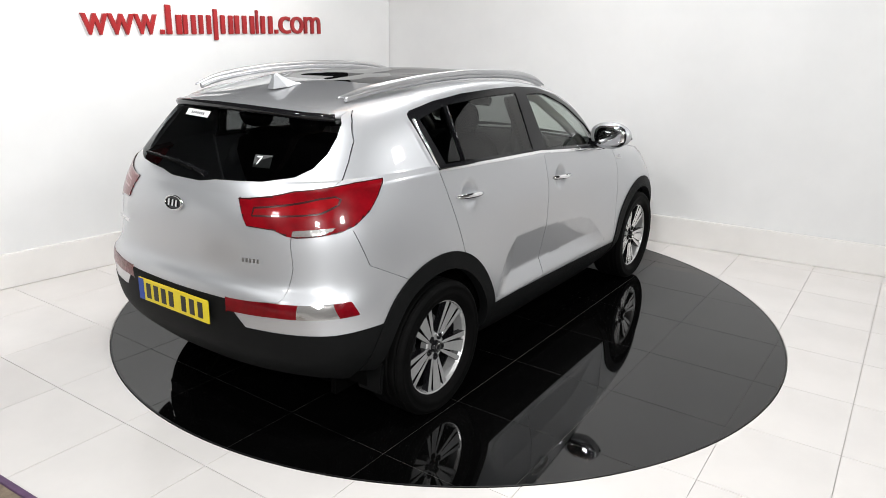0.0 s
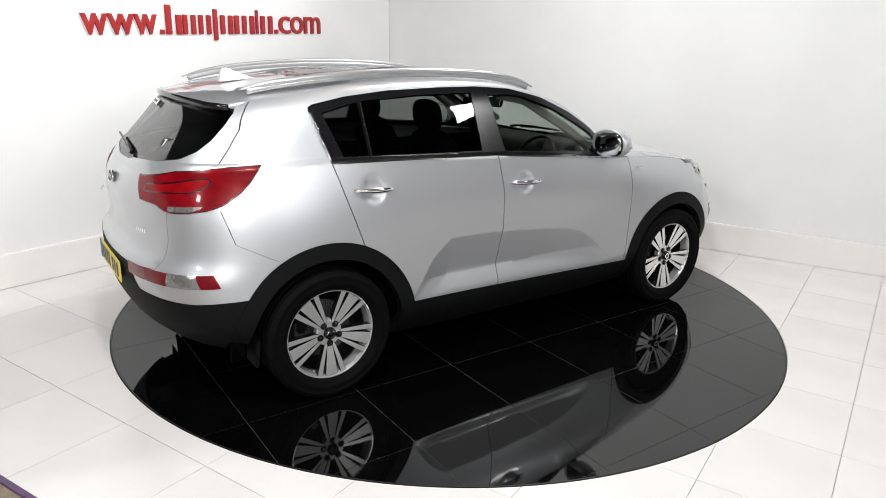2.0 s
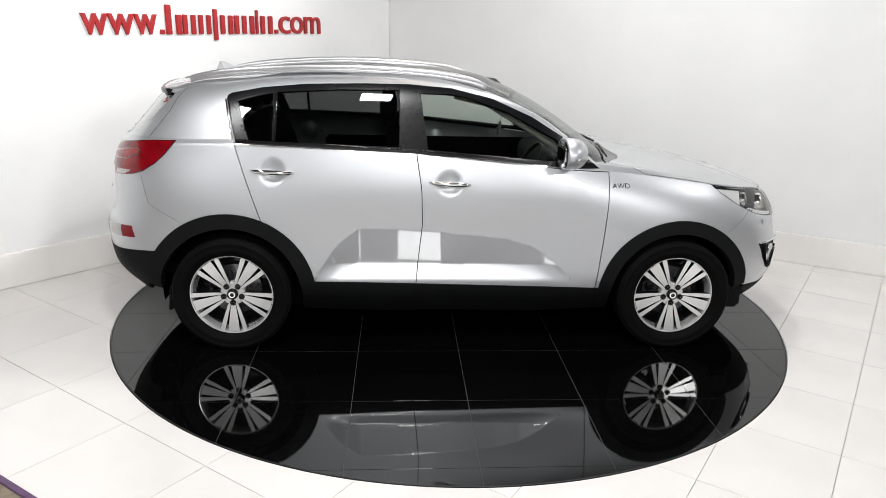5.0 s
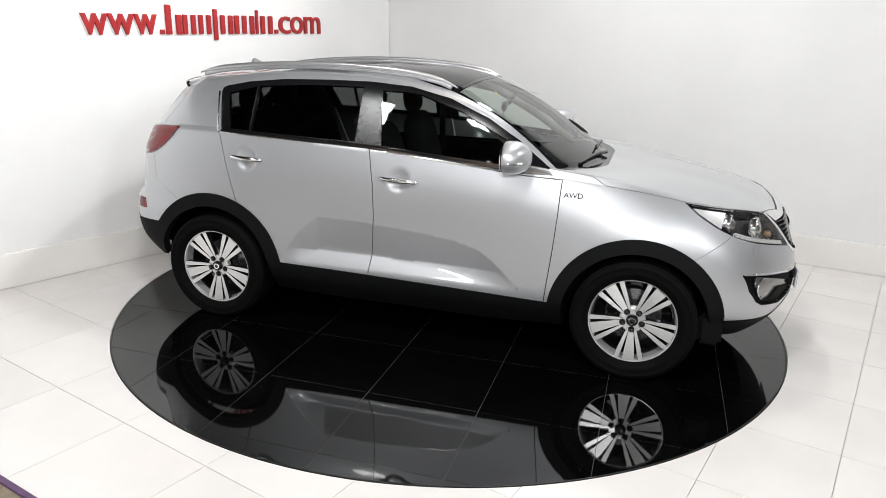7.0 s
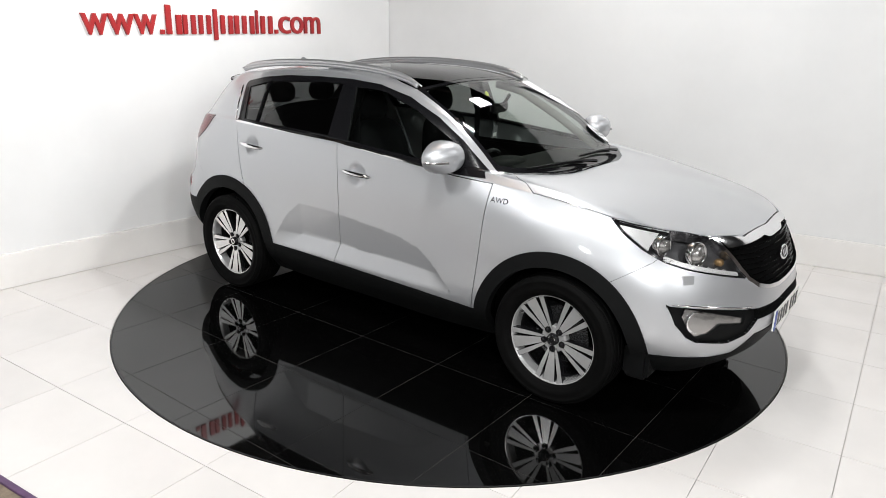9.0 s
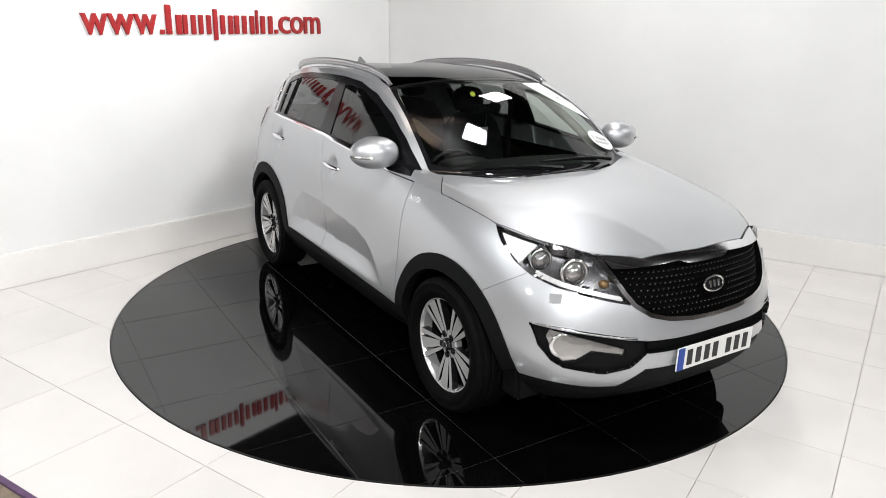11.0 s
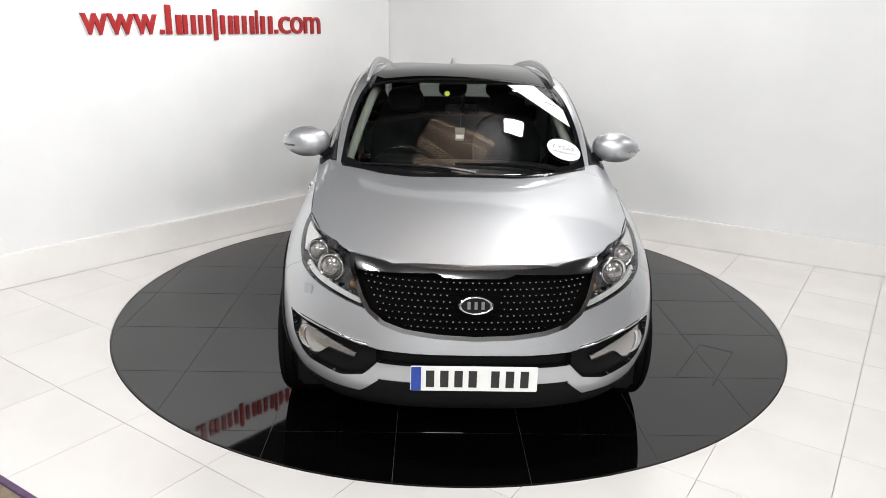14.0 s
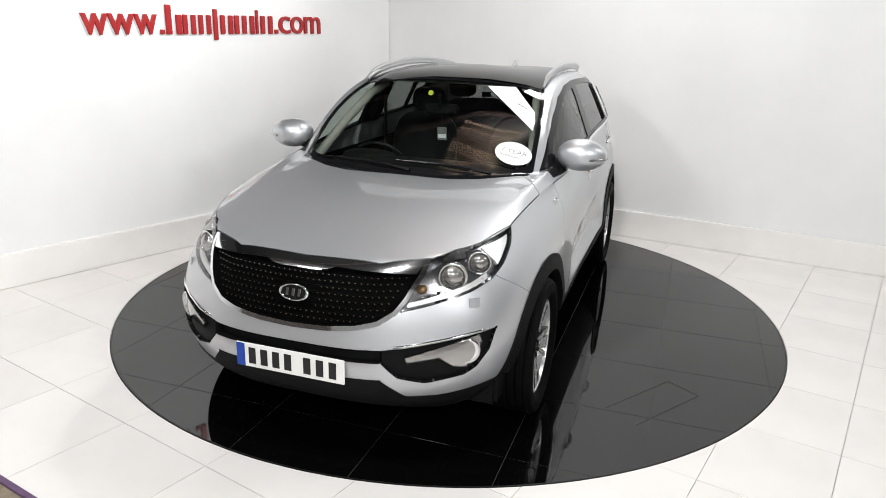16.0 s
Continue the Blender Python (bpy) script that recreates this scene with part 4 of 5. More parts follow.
def lettering(text, size, mat, parent, at, thick=.002, name="lettering", label=""):
    """Real letters from the built-in face as a mesh."""
    curve = bpy.data.curves.new(name, "FONT")
    curve.body, curve.size, curve.extrude, curve.align_x, curve.align_y = text, size, thick, "CENTER", "CENTER"
    curve.resolution_u = 3
    tmp = bpy.data.objects.new(name, curve)
    me = bpy.data.meshes.new_from_object(tmp)
    bpy.data.objects.remove(tmp)
    me.materials.clear()
    me.materials.append(mat)
    ob = new(name, me)
    ob.parent = parent
    ob.matrix_basis = at
    return tagged(ob, label) if label else ob


def facing(place, normal, up=(0, 0, 1)):
    """A pose whose z looks along normal, x to the reader's right."""
    z = Vector(normal).normalized()
    x = Vector(up).cross(z).normalized()
    y = z.cross(x)
    m = Matrix((x, y, z)).transposed().to_4x4()
    return Matrix.Translation(place) @ m


def headlight_inside(housing, side):
    """Projector, second lamp, bright bowl and the row of small lamps under them."""
    for x, y, z, r in ((1.915, .615, .862, .047), (1.775, .690, .892, .040)):
        m = facing((x, side * y, z), (1, .35 * side, .05))
        ring = part("projector", lathe([(r * 1.30, -.03), (r * 1.34, .0), (r * 1.22, .006), (r * 1.05, -.004), (r * 1.0, -.02)], 32), REFLECTOR, housing, "bright projector ring", smooth=True, at=m)
        bm = lathe([(r * 1.0, -.01), (r * .9, .004), (r * .6, .016), (r * .3, .021), (.0005, .022)], 28)
        part("projector_lens", bm, CLEAR_LENS, ring, "smoky projector lens", smooth=True)
    for k in range(9):
        t = k / 8
        m = facing((1.795 + .215 * t, side * (.735 - .215 * t ** 1.2), .838 - .055 * t), (1, .6 * side, .15))
        part("lamp_cell", lathe([(.0105, 0), (.0125, .008), (.009, .004), (.0005, .002)], 12), REFLECTOR, housing, at=m)
    part("amber_cell", ellipsoid(0, 0, 0, .022, .022, .018, 2.5, 10), AMBER, housing, "amber indicator bulb cover", smooth=True, at=pose(1.985, side * .505, .815))


def grille_mesh(grille):
    """Raised bright points and thin bars in the radiator opening."""
    front = lambda y, z: 2.160 - .33 * y * y - .25 * max(0, abs(y) - .35) - .36 * (z - .79)
    for j in range(8):
        z = .700 + .025 * j
        half = np.interp(z, (.68, .70, .75, .80, .89), (.20, .34, .42, .45, .485))
        pts = [(front(y, z) - .012, y, z) for y in np.linspace(-half, half, 25)]
        part("mesh_bar", tube(pts, .0022, 5), DARK, grille)
    bm = bmesh.new()
    for j in range(8):
        z = .700 + .025 * j
        half = np.interp(z, (.68, .70, .75, .80, .89), (.20, .34, .42, .45, .485)) - .02
        count = int(half / .02)
        for k in range(-count, count + 1):
            y = k * .026 + (.013 if j % 2 else 0)
            if abs(y) < half and not (abs(y) < .095 and abs(z - .79) < .055):
                box(front(y, z) - .006, y, z, .008, .0055, .0042, 0, bm)
    tagged(part("grille_studs", bm, GLOSS_STUD, grille, "glinting black studs"), kind="stuff")


def seat(car, x, y, wide=.50):
    base = part("seat", ellipsoid(0, 0, 0, .27, wide / 2, .085, 3.6, 14), FABRIC, car, "black cloth car seat", smooth=True, at=pose(x, y, .62))
    part("seat_back", ellipsoid(0, 0, 0, .075, wide / 2, .33, 3.4, 14), FABRIC, base, smooth=True, at=pose(-.29, 0, .34, 0, -14, 0))
    part("head_rest", ellipsoid(0, 0, 0, .05, .13, .095, 2.8, 12), FABRIC, base, smooth=True, at=pose(-.395, 0, .745, 0, -8, 0))
    for s in (-.05, .05):
        part("head_rest_post", tube([(-.37, s, .64), (-.385, s, .70)], .006, 6), CHROME, base)
    return base


def cabin(car):
    """All that shows through the panes."""
    part("cabin_floor", box(-.45, 0, .47, 2.7, 1.52, .06), DARK, car, "dark cabin floor")
    part("engine_bay", box(1.35, 0, .62, 1.05, 1.0, .50, .02), DARK, car, "dark engine bay")
    part("underbody", box(0, 0, .30, 3.5, 1.10, .20, .03), DARK, car, "dark underbody")
    part("underbody_side", box(0, 0, .31, 1.72, 1.66, .16, .03), DARK, car, "dark floor pan")
    part("boot_floor", box(-1.60, 0, .62, .70, 1.1, .12, .02), DARK, car, "dark boot floor")
    part("nose_core", box(1.86, 0, .55, .22, 1.2, .50, .02), DARK, car, "dark crash beam")
    for s in (1, -1):
        part("inner_sill", box(-.05, s * .80, .70, 1.75, .05, .70, .02), DARK, car, "dark inner door panel")
        for hx in (HUB_X, -HUB_X):
            bm = lathe([(.432, -.16), (.425, .05)], 40, "y")
            bmesh.ops.delete(bm, geom=[f for f in bm.faces if f.calc_center_median().z < -.06 or len(f.verts) > 4], context="FACES")
            part("wheel_well", bm if s > 0 else mirror_of(bm), DARK, car, "dark wheel well", at=pose(hx, s * .74, HUB_Z))
            part("well_wall", box(hx, s * .585, .50, .86, .03, .66), DARK, car, "dark wheel well wall")
    dash = part("dashboard", ellipsoid(0, 0, 0, .26, .70, .12, 3.2, 16), PLASTIC, car, "black dashboard", smooth=True, at=pose(.78, 0, 1.005))
    part("instrument_hood", ellipsoid(0, 0, 0, .10, .17, .05, 2.5, 12), PLASTIC, dash, smooth=True, at=pose(-.12, -.36, .095))
    wheel_rim = part("steering_wheel", lathe([(.178, -.012), (.185, -.008), (.192, 0), (.185, .012), (.178, .012), (.170, 0), (.178, -.012)], 40), TRIM, car, "black steering wheel", smooth=True, at=facing((.46, -.36, 1.02), (-.85, 0, .52)))
    part("wheel_boss", ellipsoid(0, 0, 0, .065, .055, .02, 2.6, 10), TRIM, wheel_rim, smooth=True)
    for a in (0, 180, 270):
        part("wheel_spoke", box(.11, 0, 0, .14, .035, .014, .004), TRIM, wheel_rim, at=pose(0, 0, 0, 0, 0, a))
    for y in (-.37, .37):
        seat(car, -.02, y)
    bench = part("rear_bench", ellipsoid(0, 0, 0, .25, .64, .10, 4.0, 14), FABRIC, car, "black cloth rear bench", smooth=True, at=pose(-.88, 0, .66))
    part("bench_back", ellipsoid(0, 0, 0, .09, .64, .31, 4.0, 14), FABRIC, bench, smooth=True, at=pose(-.30, 0, .36, 0, -18, 0))
    for y in (-.40, 0, .40):
        part("head_rest", ellipsoid(0, 0, 0, .045, .12, .075, 2.8, 12), FABRIC, bench, smooth=True, at=pose(-.42, y, .73))
    for s in (1, -1):
        pts = [(.74, s * .67, 1.10), (.46, s * .615, 1.29), (.18, s * .56, 1.45), (-.02, s * .54, 1.49)]
        part("pillar_lining", tube(pts, .028, 8), GREY_FABRIC, car, "pale pillar lining", smooth=True)
        part("centre_pillar", box(0, 0, 0, .12, .03, .32, .008), DARK, car, "dark centre pillar", at=pose(-.285, s * .70, 1.345, 25 * s, 0, 0))
        part("seat_belt", box(-.27, s * .66, 1.18, .045, .006, .46), FABRIC, car, "black seat belt")
    part("roof_lining", box(-.75, 0, 1.525, 1.6, 1.0, .012, .004), GREY_FABRIC, car, "pale roof lining")
    inner = part("inner_mirror", box(0, 0, 0, .03, .22, .065, .012), TRIM, car, "black inner mirror", at=pose(.36, 0, 1.385, 0, 10, 8))
    part("inner_mirror_glass", box(-.017, 0, 0, .004, .20, .052), MIRROR, inner)
    part("mirror_stalk", tube([(.02, 0, .02), (.05, 0, .10)], .012, 8), TRIM, inner)
    tag = part("air_freshener", box(0, 0, -.16, .006, .06, .085, .004), GREY_INK, inner, "hanging grey air freshener card")
    part("card_print", box(.004, 0, -.175, .002, .05, .025), PAPER, tag)
    part("cord", tube([(0, 0, -.03), (0, 0, -.118)], .0015, 5), INK, tag)
    part("round_tag", lathe([(.0005, 0), (.017, 0), (.017, .003), (.0005, .003)], 16), YELLOW_DOT, car, "yellow-green round tag", at=facing((.315, -.09, 1.475), (.8, 0, .5)))


def screen_point(x, y):
    """A place on the windscreen and its slope, by the feature lines."""
    z = 1.10 + (1.03 - x) / .76 * .448 + .028 * math.sin(math.pi * min(1, max(0, (1.03 - x) / .76))) - .05 * y * y - .32 * max(0, abs(y) - .2) ** 2
    return Vector((x, y, z))


def stickers(car, screen):
    def lying(x, y, lift=.004):
        p, q, r = screen_point(x, y), screen_point(x - .02, y), screen_point(x, y + .02)
        n = (r - p).cross(q - p).normalized()
        if n.z < 0:
            n = -n
        up = (q - p).normalized()
        xx = up.cross(n).normalized()
        m = Matrix((xx, n.cross(xx), n)).transposed().to_4x4()
        return Matrix.Translation(p + n * lift) @ m
    m = lying(.784, .575, .007)
    bm = lathe([(.0005, .0), (.103, .0), (.103, .0012), (.0005, .0012)], 40)
    for v in bm.verts:
        v.co.y *= .86
    disc_label = part("round_sticker", bm, PAPER, screen, "round white sticker with grey print", at=m)
    lettering("7 YEAR", .048, GREY_INK, disc_label, pose(0, .012, .002), .0003)
    lettering("WARRANTY", .026, GREY_INK, disc_label, pose(0, -.028, .002), .0003)
    # the long paper banner along the upper corner
    a, b, c, d = (screen_point(*q) for q in ((.325, .285), (.280, .45), (.455, .615), (.600, .640)))
    bm = bmesh.new()
    n = Vector((.42, 0, .9))
    low = [bm.verts.new(p + n * .023) for p in (a, b, c, d)]
    high = [bm.verts.new(p + n * .0245) for p in (a, b, c, d)]
    bm.faces.new(low), bm.faces.new(high)
    for k in range(4):
        bm.faces.new((low[k], low[(k + 1) % 4], high[(k + 1) % 4], high[k]))
    bmesh.ops.recalc_face_normals(bm, faces=bm.faces)
    banner = part("paper_banner", bm, PAPER, screen, "white paper banner across the screen corner")
    mid = (a + b + c + d) / 4 + n * .026
    for k in range(6):
        t = -.09 + .035 * k
        part("print_bar", box(0, 0, 0, .022, .008, .001), GREY_INK, banner, at=facing(mid + Vector((.62, .75, -.25)).normalized() * t, (.42, 0, .9), (-.6, .4, .2)))


def wiper(parent, a, b, name="wiper", thick=.008):
    a, b = Vector(a), Vector(b)
    mid = a.lerp(b, .5) + Vector((0, 0, .012))
    arm = part(name, tube([a, a.lerp(b, .25) + Vector((0, 0, .012)), mid, b], [thick * 1.5, thick, thick * .8, thick * .5], 6), TRIM, parent, "black wiper arm")
    part("wiper_blade", tube([a.lerp(b, .22) - Vector((0, 0, .002)), mid - Vector((0, 0, .008)), b + (b - a) * .03 - Vector((0, 0, .004))], .006, 6), RUBBER, arm)
    return arm


def build_car():
    car = new("car")
    car.empty_display_size = .1
    tagged(car, "silver five-door off-road car parked on the black turntable", "car")
    p = body_panels(car)
    for side in (1, -1):
        for x in (HUB_X, -HUB_X):
            wheel(car, x, side)
        wing_mirror(car, side)
        roof_rail(car, side)
        door_handle(p["rear_door", side], -1.058, 1.074, .873, side)
        door_handle(p["front_door", side], -.058, 1.021, .886, side)
        headlight_inside(p["headlight_lens", side].children[0], side)
        wing = p["front_wing", side]
        lettering("AWD", .043, CHROME, wing, facing((.944, side * .8585, 1.010), (.06, side, .42)), .0022, "wing_badge", "small bright badge letters")
        # trim bar over the fog lamp, and the washer flap
        pts = [(2.147, side * .44, .607), (2.115, side * .52, .617), (2.03, side * .64, .632), (1.945, side * .74, .648), (1.880, side * .795, .652)]
        part("fog_trim", tube(pts, [.006, .006, .006, .005, .002], 8), CHROME, p["fog_bezel", side], "chrome strip over the fog lamp", smooth=True)
        flap = part("washer_flap", box(0, 0, 0, .052, .046, .004, .0015), SILVER, p["front_bumper", 0], "square headlight washer flap", at=facing((1.918, side * .716, .763), (.72, .68 * side, .12)))
        part("arch_liner", box(1.735, side * .69, .315, .13, .22, .18, .02), PLASTIC, car, "black lower arch liner")
        bm = box(0, 0, 0, .02, .14, .15, .006)
        part("mud_flap", bm, PLASTIC, car, "black mud flap", at=pose(-1.69, side * .77, .30, 0, 6, 0))
        # fog bowl and tail light details
        part("fog_bulb", lathe([(.052, .0), (.056, .012), (.035, -.004), (.0005, -.012)], 28), REFLECTOR, p["fog_lamp", side], "round bright fog bowl", smooth=True, at=facing((1.968, side * .705, .566), (.85, .5 * side, 0)))
        part("chrome_window_end", tube([(-1.272, side * .838, 1.228), (-1.297, side * .79, 1.33), (-1.322, side * .718, 1.455)], .0055, 8), CHROME, p["window_frame", side], "chrome window end strip", smooth=True)
        part("divider_bar", tube([(-1.049, side * .838, 1.238), (-1.049, side * .715, 1.492)], .0055, 8), TRIM, p["window_frame", side], "dark pane divider", smooth=True)
    grille_mesh(p["grille", 0])
    emblem_badge(p["grille", 0], facing((2.158, 0, .790), (.96, 0, .28)), .142)
    emblem_badge(p["tailgate", 0], facing((-2.124, 0, 1.088), (-.97, 0, .22)), .132)
    number_plate(car, pose(2.222, 0, .494, 0, 0, 90), False)
    number_plate(car, pose(-2.180, 0, .643, 0, 0, -90), True)
    bars(p["tailgate", 0], "badge_bar", CHROME, facing((-2.110, .44, .945), (-.96, .27, .1)) @ pose(0, 0, .002, 90, 0, 0), .15, .018, 8)
    bars(p["tailgate", 0], "badge_bar", CHROME, facing((-2.098, -.46, .905), (-.96, -.3, .1)) @ pose(0, 0, .002, 90, 0, 0), .09, .018, 5)
    # roof fin
    bm = bmesh.new()
    rings = []
    for t in np.linspace(0, 1, 7):
        x0, x1, w = .105 - .15 * t ** .8, -.10 + .03 * t, .032 * (1 - t) ** .8 + .003
        rings.append([bm.verts.new((x, y, .068 * t)) for x, y in ((x0, 0), (x0 * .4 + x1 * .6, w), (x1, w * .6), (x1, -w * .6), (x0 * .4 + x1 * .6, -w))])
    for p0, p1 in zip(rings, rings[1:]):
        for k in range(5):
            bm.faces.new((p0[k], p0[(k + 1) % 5], p1[(k + 1) % 5], p1[k]))
    bm.faces.new(rings[-1])
    bmesh.ops.recalc_face_normals(bm, faces=bm.faces)
    part("roof_fin", bm, SILVER, car, "silver shark-fin aerial", at=pose(-1.44, 0, 1.566, 0, -5, 0))
    # spoiler over the rear window
    rows = []
    for x0, z0 in ((-1.60, 1.541), (-1.72, 1.524), (-1.80, 1.508), (-1.815, 1.498), (-1.79, 1.487), (-1.70, 1.484)):
        rows.append([(x0 + .30 * y * y + (.05 * max(0, abs(y) - .45) / .1 if x0 < -1.7 else 0), y, z0 - .07 * y * y) for y in np.linspace(-.56, .56, 29)])
    bm = bmesh.new()
    vs = [[bm.verts.new(q) for q in r] for r in rows]
    for a, b in zip(vs, vs[1:]):
        for k in range(28):
            bm.faces.new((a[k], a[k + 1], b[k + 1], b[k]))
    bm.faces.new([r[0] for r in vs]), bm.faces.new([r[-1] for r in vs][::-1])
    bmesh.ops.recalc_face_normals(bm, faces=bm.faces)
    sp = part("spoiler", bm, SILVER, p["tailgate", 0], "silver roof spoiler", smooth=True)
    pts = [(-1.806 + .30 * y * y + .05 * max(0, abs(y) - .45) / .1, y, 1.492 - .07 * y * y) for y in np.linspace(-.55, .55, 25)]
    part("spoiler_lip", tube(pts, .018, 8), GLOSS_BLACK, sp, "gloss black spoiler lip", smooth=True)
    wiper(p["rear_window", 0], (-2.040, -.12, 1.222), (-2.000, .36, 1.262))
    # windscreen wipers
    def lifted(x, y, up=.020):
        return tuple(screen_point(x, y) + Vector((.006, 0, up)))
    wiper(p["windscreen", 0], lifted(1.03, .06), lifted(.925, -.55))
    wiper(p["windscreen", 0], lifted(.96, .50), lifted(.975, -.04))
    stickers(car, p["windscreen", 0])
    # papers in the rear window
    rear = p["rear_window", 0]
    label = part("rear_label", box(0, 0, 0, .20, .035, .001), PAPER, rear, "white paper label", at=facing((-1.829, .19, 1.447), (-.80, .1, .6)))
    bars(label, "print_bar", GREY_INK, pose(0, 0, .001, 90, 0, 0), .12, .012, 7)
    seven = part("seven_sticker", box(0, 0, 0, .085, .06, .001), INK, rear, "small dark sticker with a white seven", at=facing((-1.925, -.365, 1.292), (-.80, -.25, .55)))
    lettering("7", .06, PAPER, seven, pose(-.018, 0, .0015), .0005)
    cabin(car)
    return car


def turntable():
    base = tagged(part("turntable", lathe([(.001, -.05), (DISC_R, -.05), (DISC_R, -.0013), (.001, -.0013)], 160), GROUT_BLACK), "round black tiled turntable set flush in the floor", "turntable")
    part("rim_band", lathe([(DISC_R - .006, -.007), (DISC_R - .006, .0015), (DISC_R, .0015), (DISC_R, -.007)], 160), BLACK_EDGE, base, "thin black metal rim")
    s, gap, deep = .605, .0028, .006
    xs = [-2.42 + s * k for k in range(9)]
    ys = [-2.7 + .6 * k for k in range(10)]
    whole = mesh_from("black_tile", box(0, 0, -deep / 2, s - gap, .6 - gap, deep, .0008), TILE_BLACK)
    r = DISC_R - .008
    for x0 in xs[:-1]:
        for y0 in ys[:-1]:
            cx, cy = x0 + s / 2, y0 + .3
            corners = [(cx + a * s / 2, cy + b * .3) for a in (-1, 1) for b in (-1, 1)]
            if min(math.hypot(max(0, abs(cx) - s / 2), max(0, abs(cy) - .3)), 9) > r - .01:
                continue
            if max(math.hypot(*c) for c in corners) < r:
                ob = new("black_tile", whole)
                ob.matrix_basis = pose(cx, cy, 0)
            else:
                bm = bmesh.new()
                w, h = (s - gap) / 2, (.6 - gap) / 2
                bm.faces.new([bm.verts.new((cx + a * w, cy + b * h, 0)) for a, b in ((-1, -1), (1, -1), (1, 1), (-1, 1))])
                clip_round(bm, r, True)
                if not bm.faces:
                    bm.free()
                    continue
                made = bmesh.ops.extrude_edge_only(bm, edges=[e for e in bm.edges if e.is_boundary])["geom"]
                for v in made:
                    if isinstance(v, bmesh.types.BMVert):
                        v.co.z -= deep
                ob = part("black_tile", bm, TILE_BLACK)
            ob.parent = base
    # service hatch with one worn edge
    for dx, dy, lx, ly in ((0, -.10, .52, .006), (0, .10, .52, .006), (-.26, 0, .006, .20)):
        part("hatch_joint", box(dx, dy, 0, lx, ly, .002), INK, base, at=pose(1.03, 1.50, .0005, 0, 0, -34))
    return base


def wall_sign():
    sign = new("wall_sign")
    n = Vector((.7810, -.6245, 0))
    sign.matrix_basis = Matrix.Translation(LEFT_FOOT - n * .02 + n * .004) @ Matrix((LEFT_DIR, Vector((0, 0, 1)), n)).transposed().to_4x4()
    tagged(sign, "red raised letters and bars on the white wall", "sign")
    base = lambda u: 1.749 + .0166 * u
    xh = .152
    for u0, u1, ch in ((.808, 1.004, "w"), (1.004, 1.211, "w"), (1.211, 1.396, "w"), (2.58, 2.709, "c"), (2.716, 2.862, "o"), (2.876, 3.07, "m")):
        ob = lettering(ch, .3, RED, sign, Matrix.Identity(4), .012, "letter")
        co = np.array([v.co for v in ob.data.vertices])
        lo, hi = co.min(0), co.max(0)
        for v in ob.data.vertices:
            v.co.x = (v.co.x - lo[0]) / (hi[0] - lo[0]) * (u1 - u0) * .97 + u0
            v.co.y = (v.co.y - lo[1]) / (hi[1] - lo[1]) * xh + base(u0)
            v.co.z = (v.co.z - lo[2]) / (hi[2] - lo[2]) * .02
        for dx, dy in ((.004, 0), (-.004, 0)):
            twin = new("letter_edge", ob.data)
            twin.parent = ob
            twin.matrix_basis = pose(dx, dy, -.0015)
    for u0, u1 in ((1.416, 1.454), (2.529, 2.567)):
        part("letter", box((u0 + u1) / 2, base(u0) + .018, .01, u1 - u0, .036, .02, .003), RED, sign)
    # the name in between: plain bars of its size
    for u0, u1, low, high in ((1.469, 1.607, 0, .225), (1.617, 1.735, 0, xh), (1.761, 1.877, 0, xh), (1.900, 1.950, -.05, .20), (1.968, 2.09, 0, xh), (2.105, 2.165, 0, xh),
                              (2.185, 2.31, 0, xh), (2.325, 2.36, 0, .20), (2.378, 2.508, 0, xh)):
        w = u1 - u0
        for k in ((0, 1) if w > .1 else (0,)):
            bw = w * .36 if w > .1 else w * .8
            cx = u0 + bw / 2 + (w - bw) * k
            top = high if k == 0 else min(high, xh)
            part("plain_bar", box(cx, base(u0) + (low + top) / 2, .01, bw, top - low, .02, .004), RED, sign)
    return sign


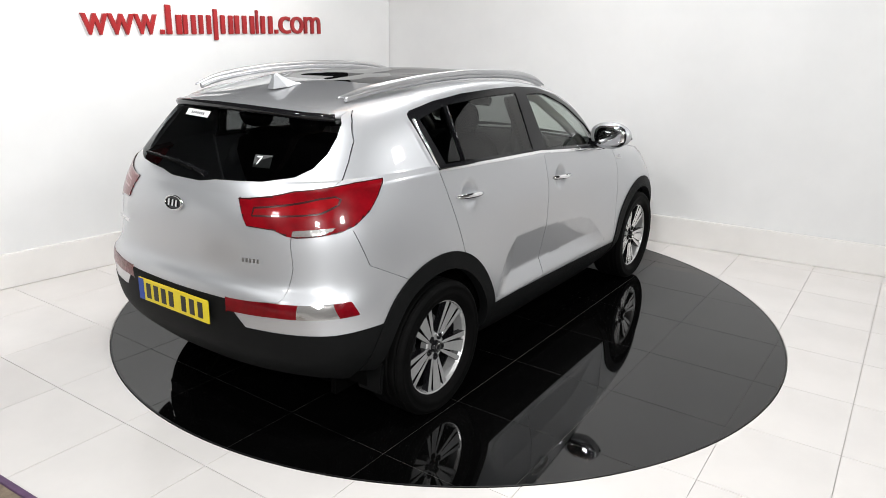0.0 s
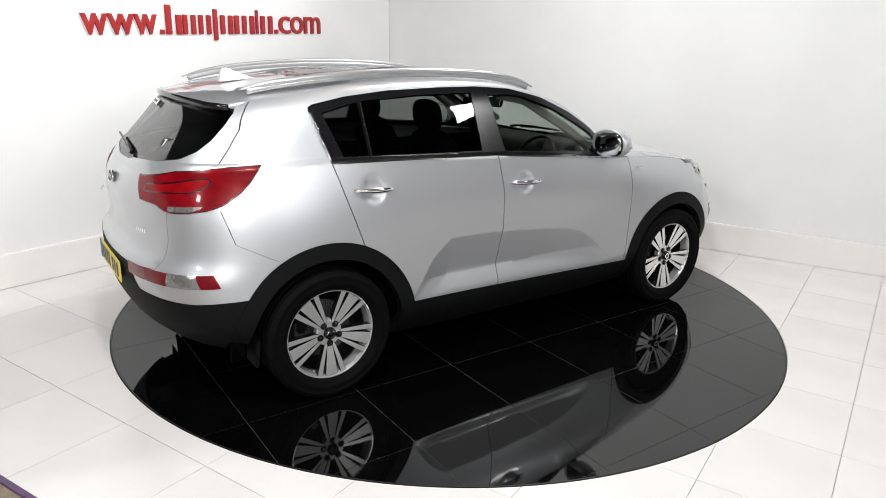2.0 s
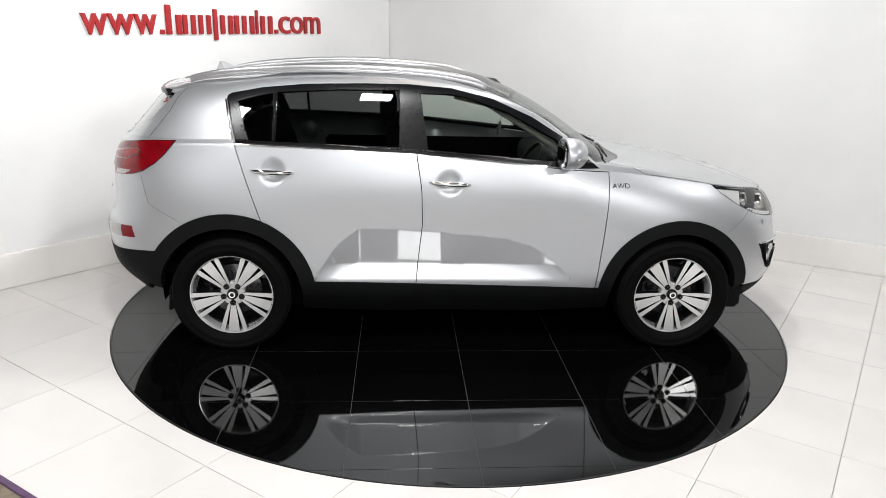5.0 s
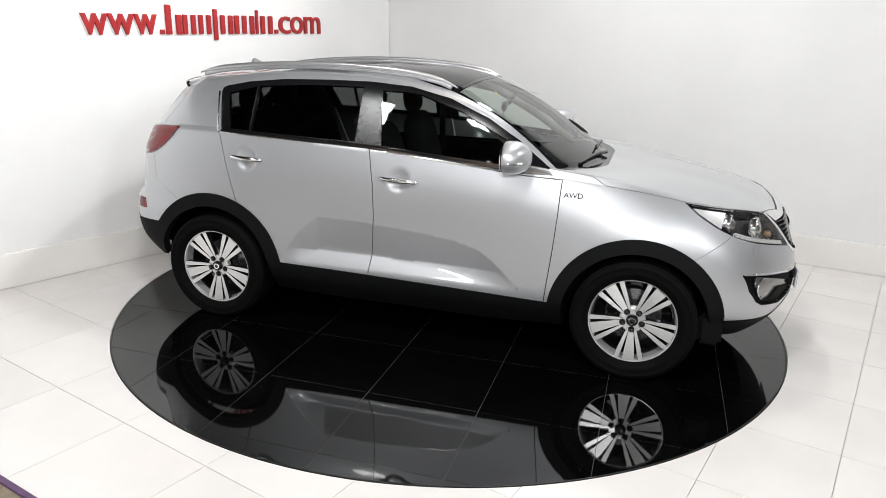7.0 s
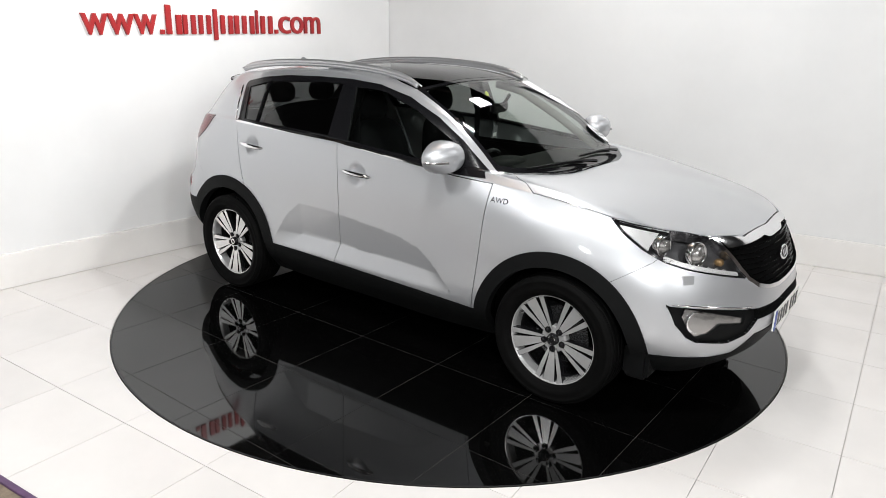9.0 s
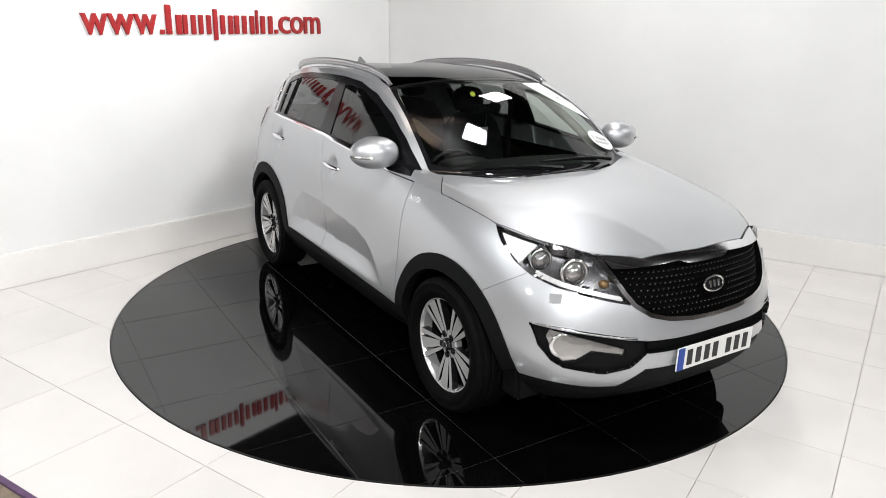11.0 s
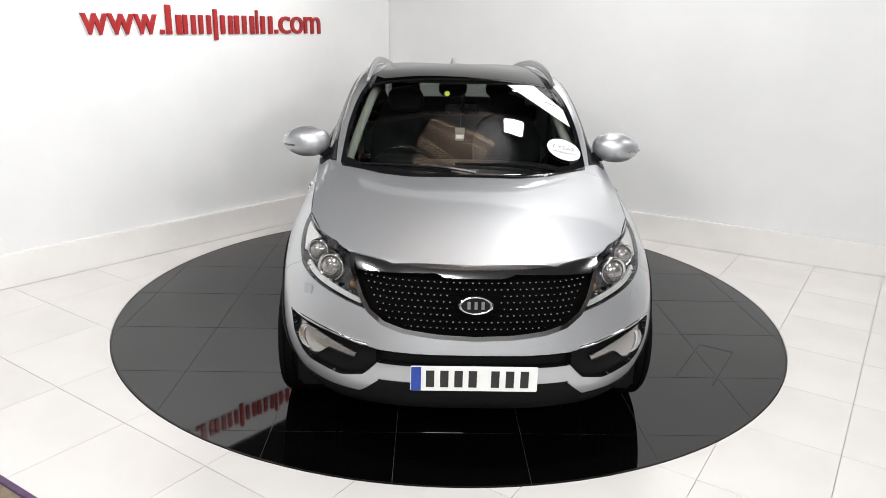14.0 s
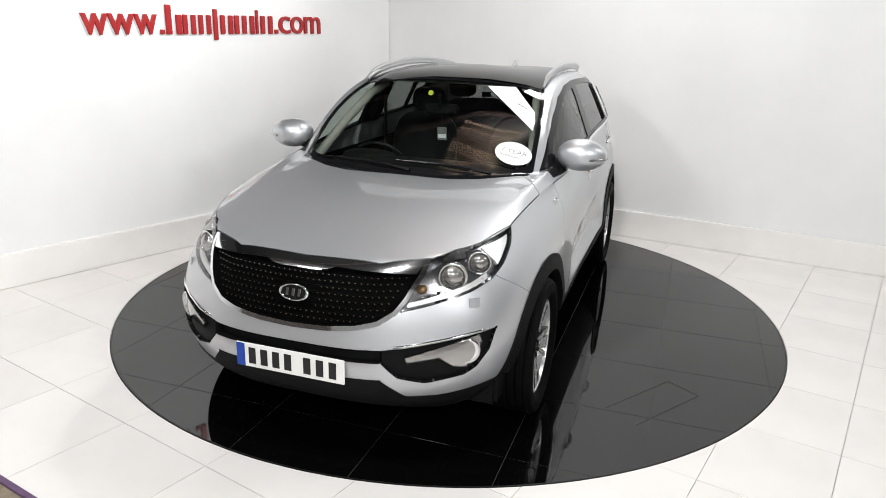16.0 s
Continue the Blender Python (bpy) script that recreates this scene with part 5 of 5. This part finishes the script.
def hall_roof():
    """Panel lights, dark beams and a patch of brown boarding overhead."""
    along = Vector((.88, -.47, 0))
    turn = math.degrees(math.atan2(along.y, along.x))
    boards = new("roof_boarding")
    boards.matrix_basis = pose(-.05, -.12, 4.86, 0, 0, turn)
    tagged(boards, "patch of brown timber boarding under the dark roof", "boarding")
    for k in range(11):
        part("board", box(random.uniform(-.04, .04), -.50 + .1 * k, 0, 1.25, .097, .02 + .012 * (k % 2), .004), RIB_DARK if k in (2, 5, 6, 9) else RIB_BROWN, boards)
    for k in range(6):
        beam = part("roof_beam", box(0, 0, 0, 14, .12, .18, .01), STEEL_BEAM, at=pose(0, -8.0 + 2.2 * k, 4.81, 0, 0, 4))
        tagged(beam, "brown painted steel beam under the roof", "beam", "roof beams")


def panel_fittings():
    for (lx, ly, lz), aim, size, watts in LAMPS:
        m = look((lx, ly, lz), aim)
        light = new("panel_light")
        light.matrix_basis = m @ pose(0, 0, .012)
        # the last two fittings belong to the added fill lamp and uplight
        tagged(light, "square white panel light, some added as unseen fill", "ceiling light", "panel lights")
        up = aim[2] > lz
        part("lamp_housing", box(0, 0, .03, size + .06, size + .06, .05, .008), TRIM, light, "dark lamp housing")
        top = light.matrix_basis.inverted() @ Vector((lx, ly + (.3 if up else 0), 4.93))
        part("hanger", tube([(size / 2 + .035, 0, .05), tuple(top)], .012, 8), TRIM, light, "thin dark hanger")


def floor_corner():
    """The carpet and its edge strip where the tiles end."""
    carpet = tagged(part("carpet", box(0, -.22, 0, 3.2, 1.5, .006), BEIGE, at=pose(-2.063, -2.805, .004, 0, 0, -30.9)), "beige carpet beyond the white tiles", "carpet")
    tagged(part("edge_strip", box(0, 0, 0, 3.2, .03, .012, .003), PURPLE, at=pose(-2.063, -2.805, .004, 0, 0, -30.9) @ pose(0, .545, .006)), "narrow purple edge strip of the carpet", "edge strip")


car = build_car()
disc = turntable()
wall_sign()
hall_roof()
panel_fittings()
floor_corner()
floor_tiles()


def motions():
    rate, first, heading = -10.2646, 71.741, -15.98
    rows, spun = [], []
    for k in range(9):
        t = 2.0 * k
        spin = pose(0, 0, 0, 0, 0, first + rate * t)
        rows.append((t, spin @ pose(-0.0076, 0.038, 0.0, 0, 0, heading)))
        spun.append((t, spin @ pose(0, 0, 0, 0, 0, heading)))
    walk(car, rows)
    walk(disc, spun)


motions()
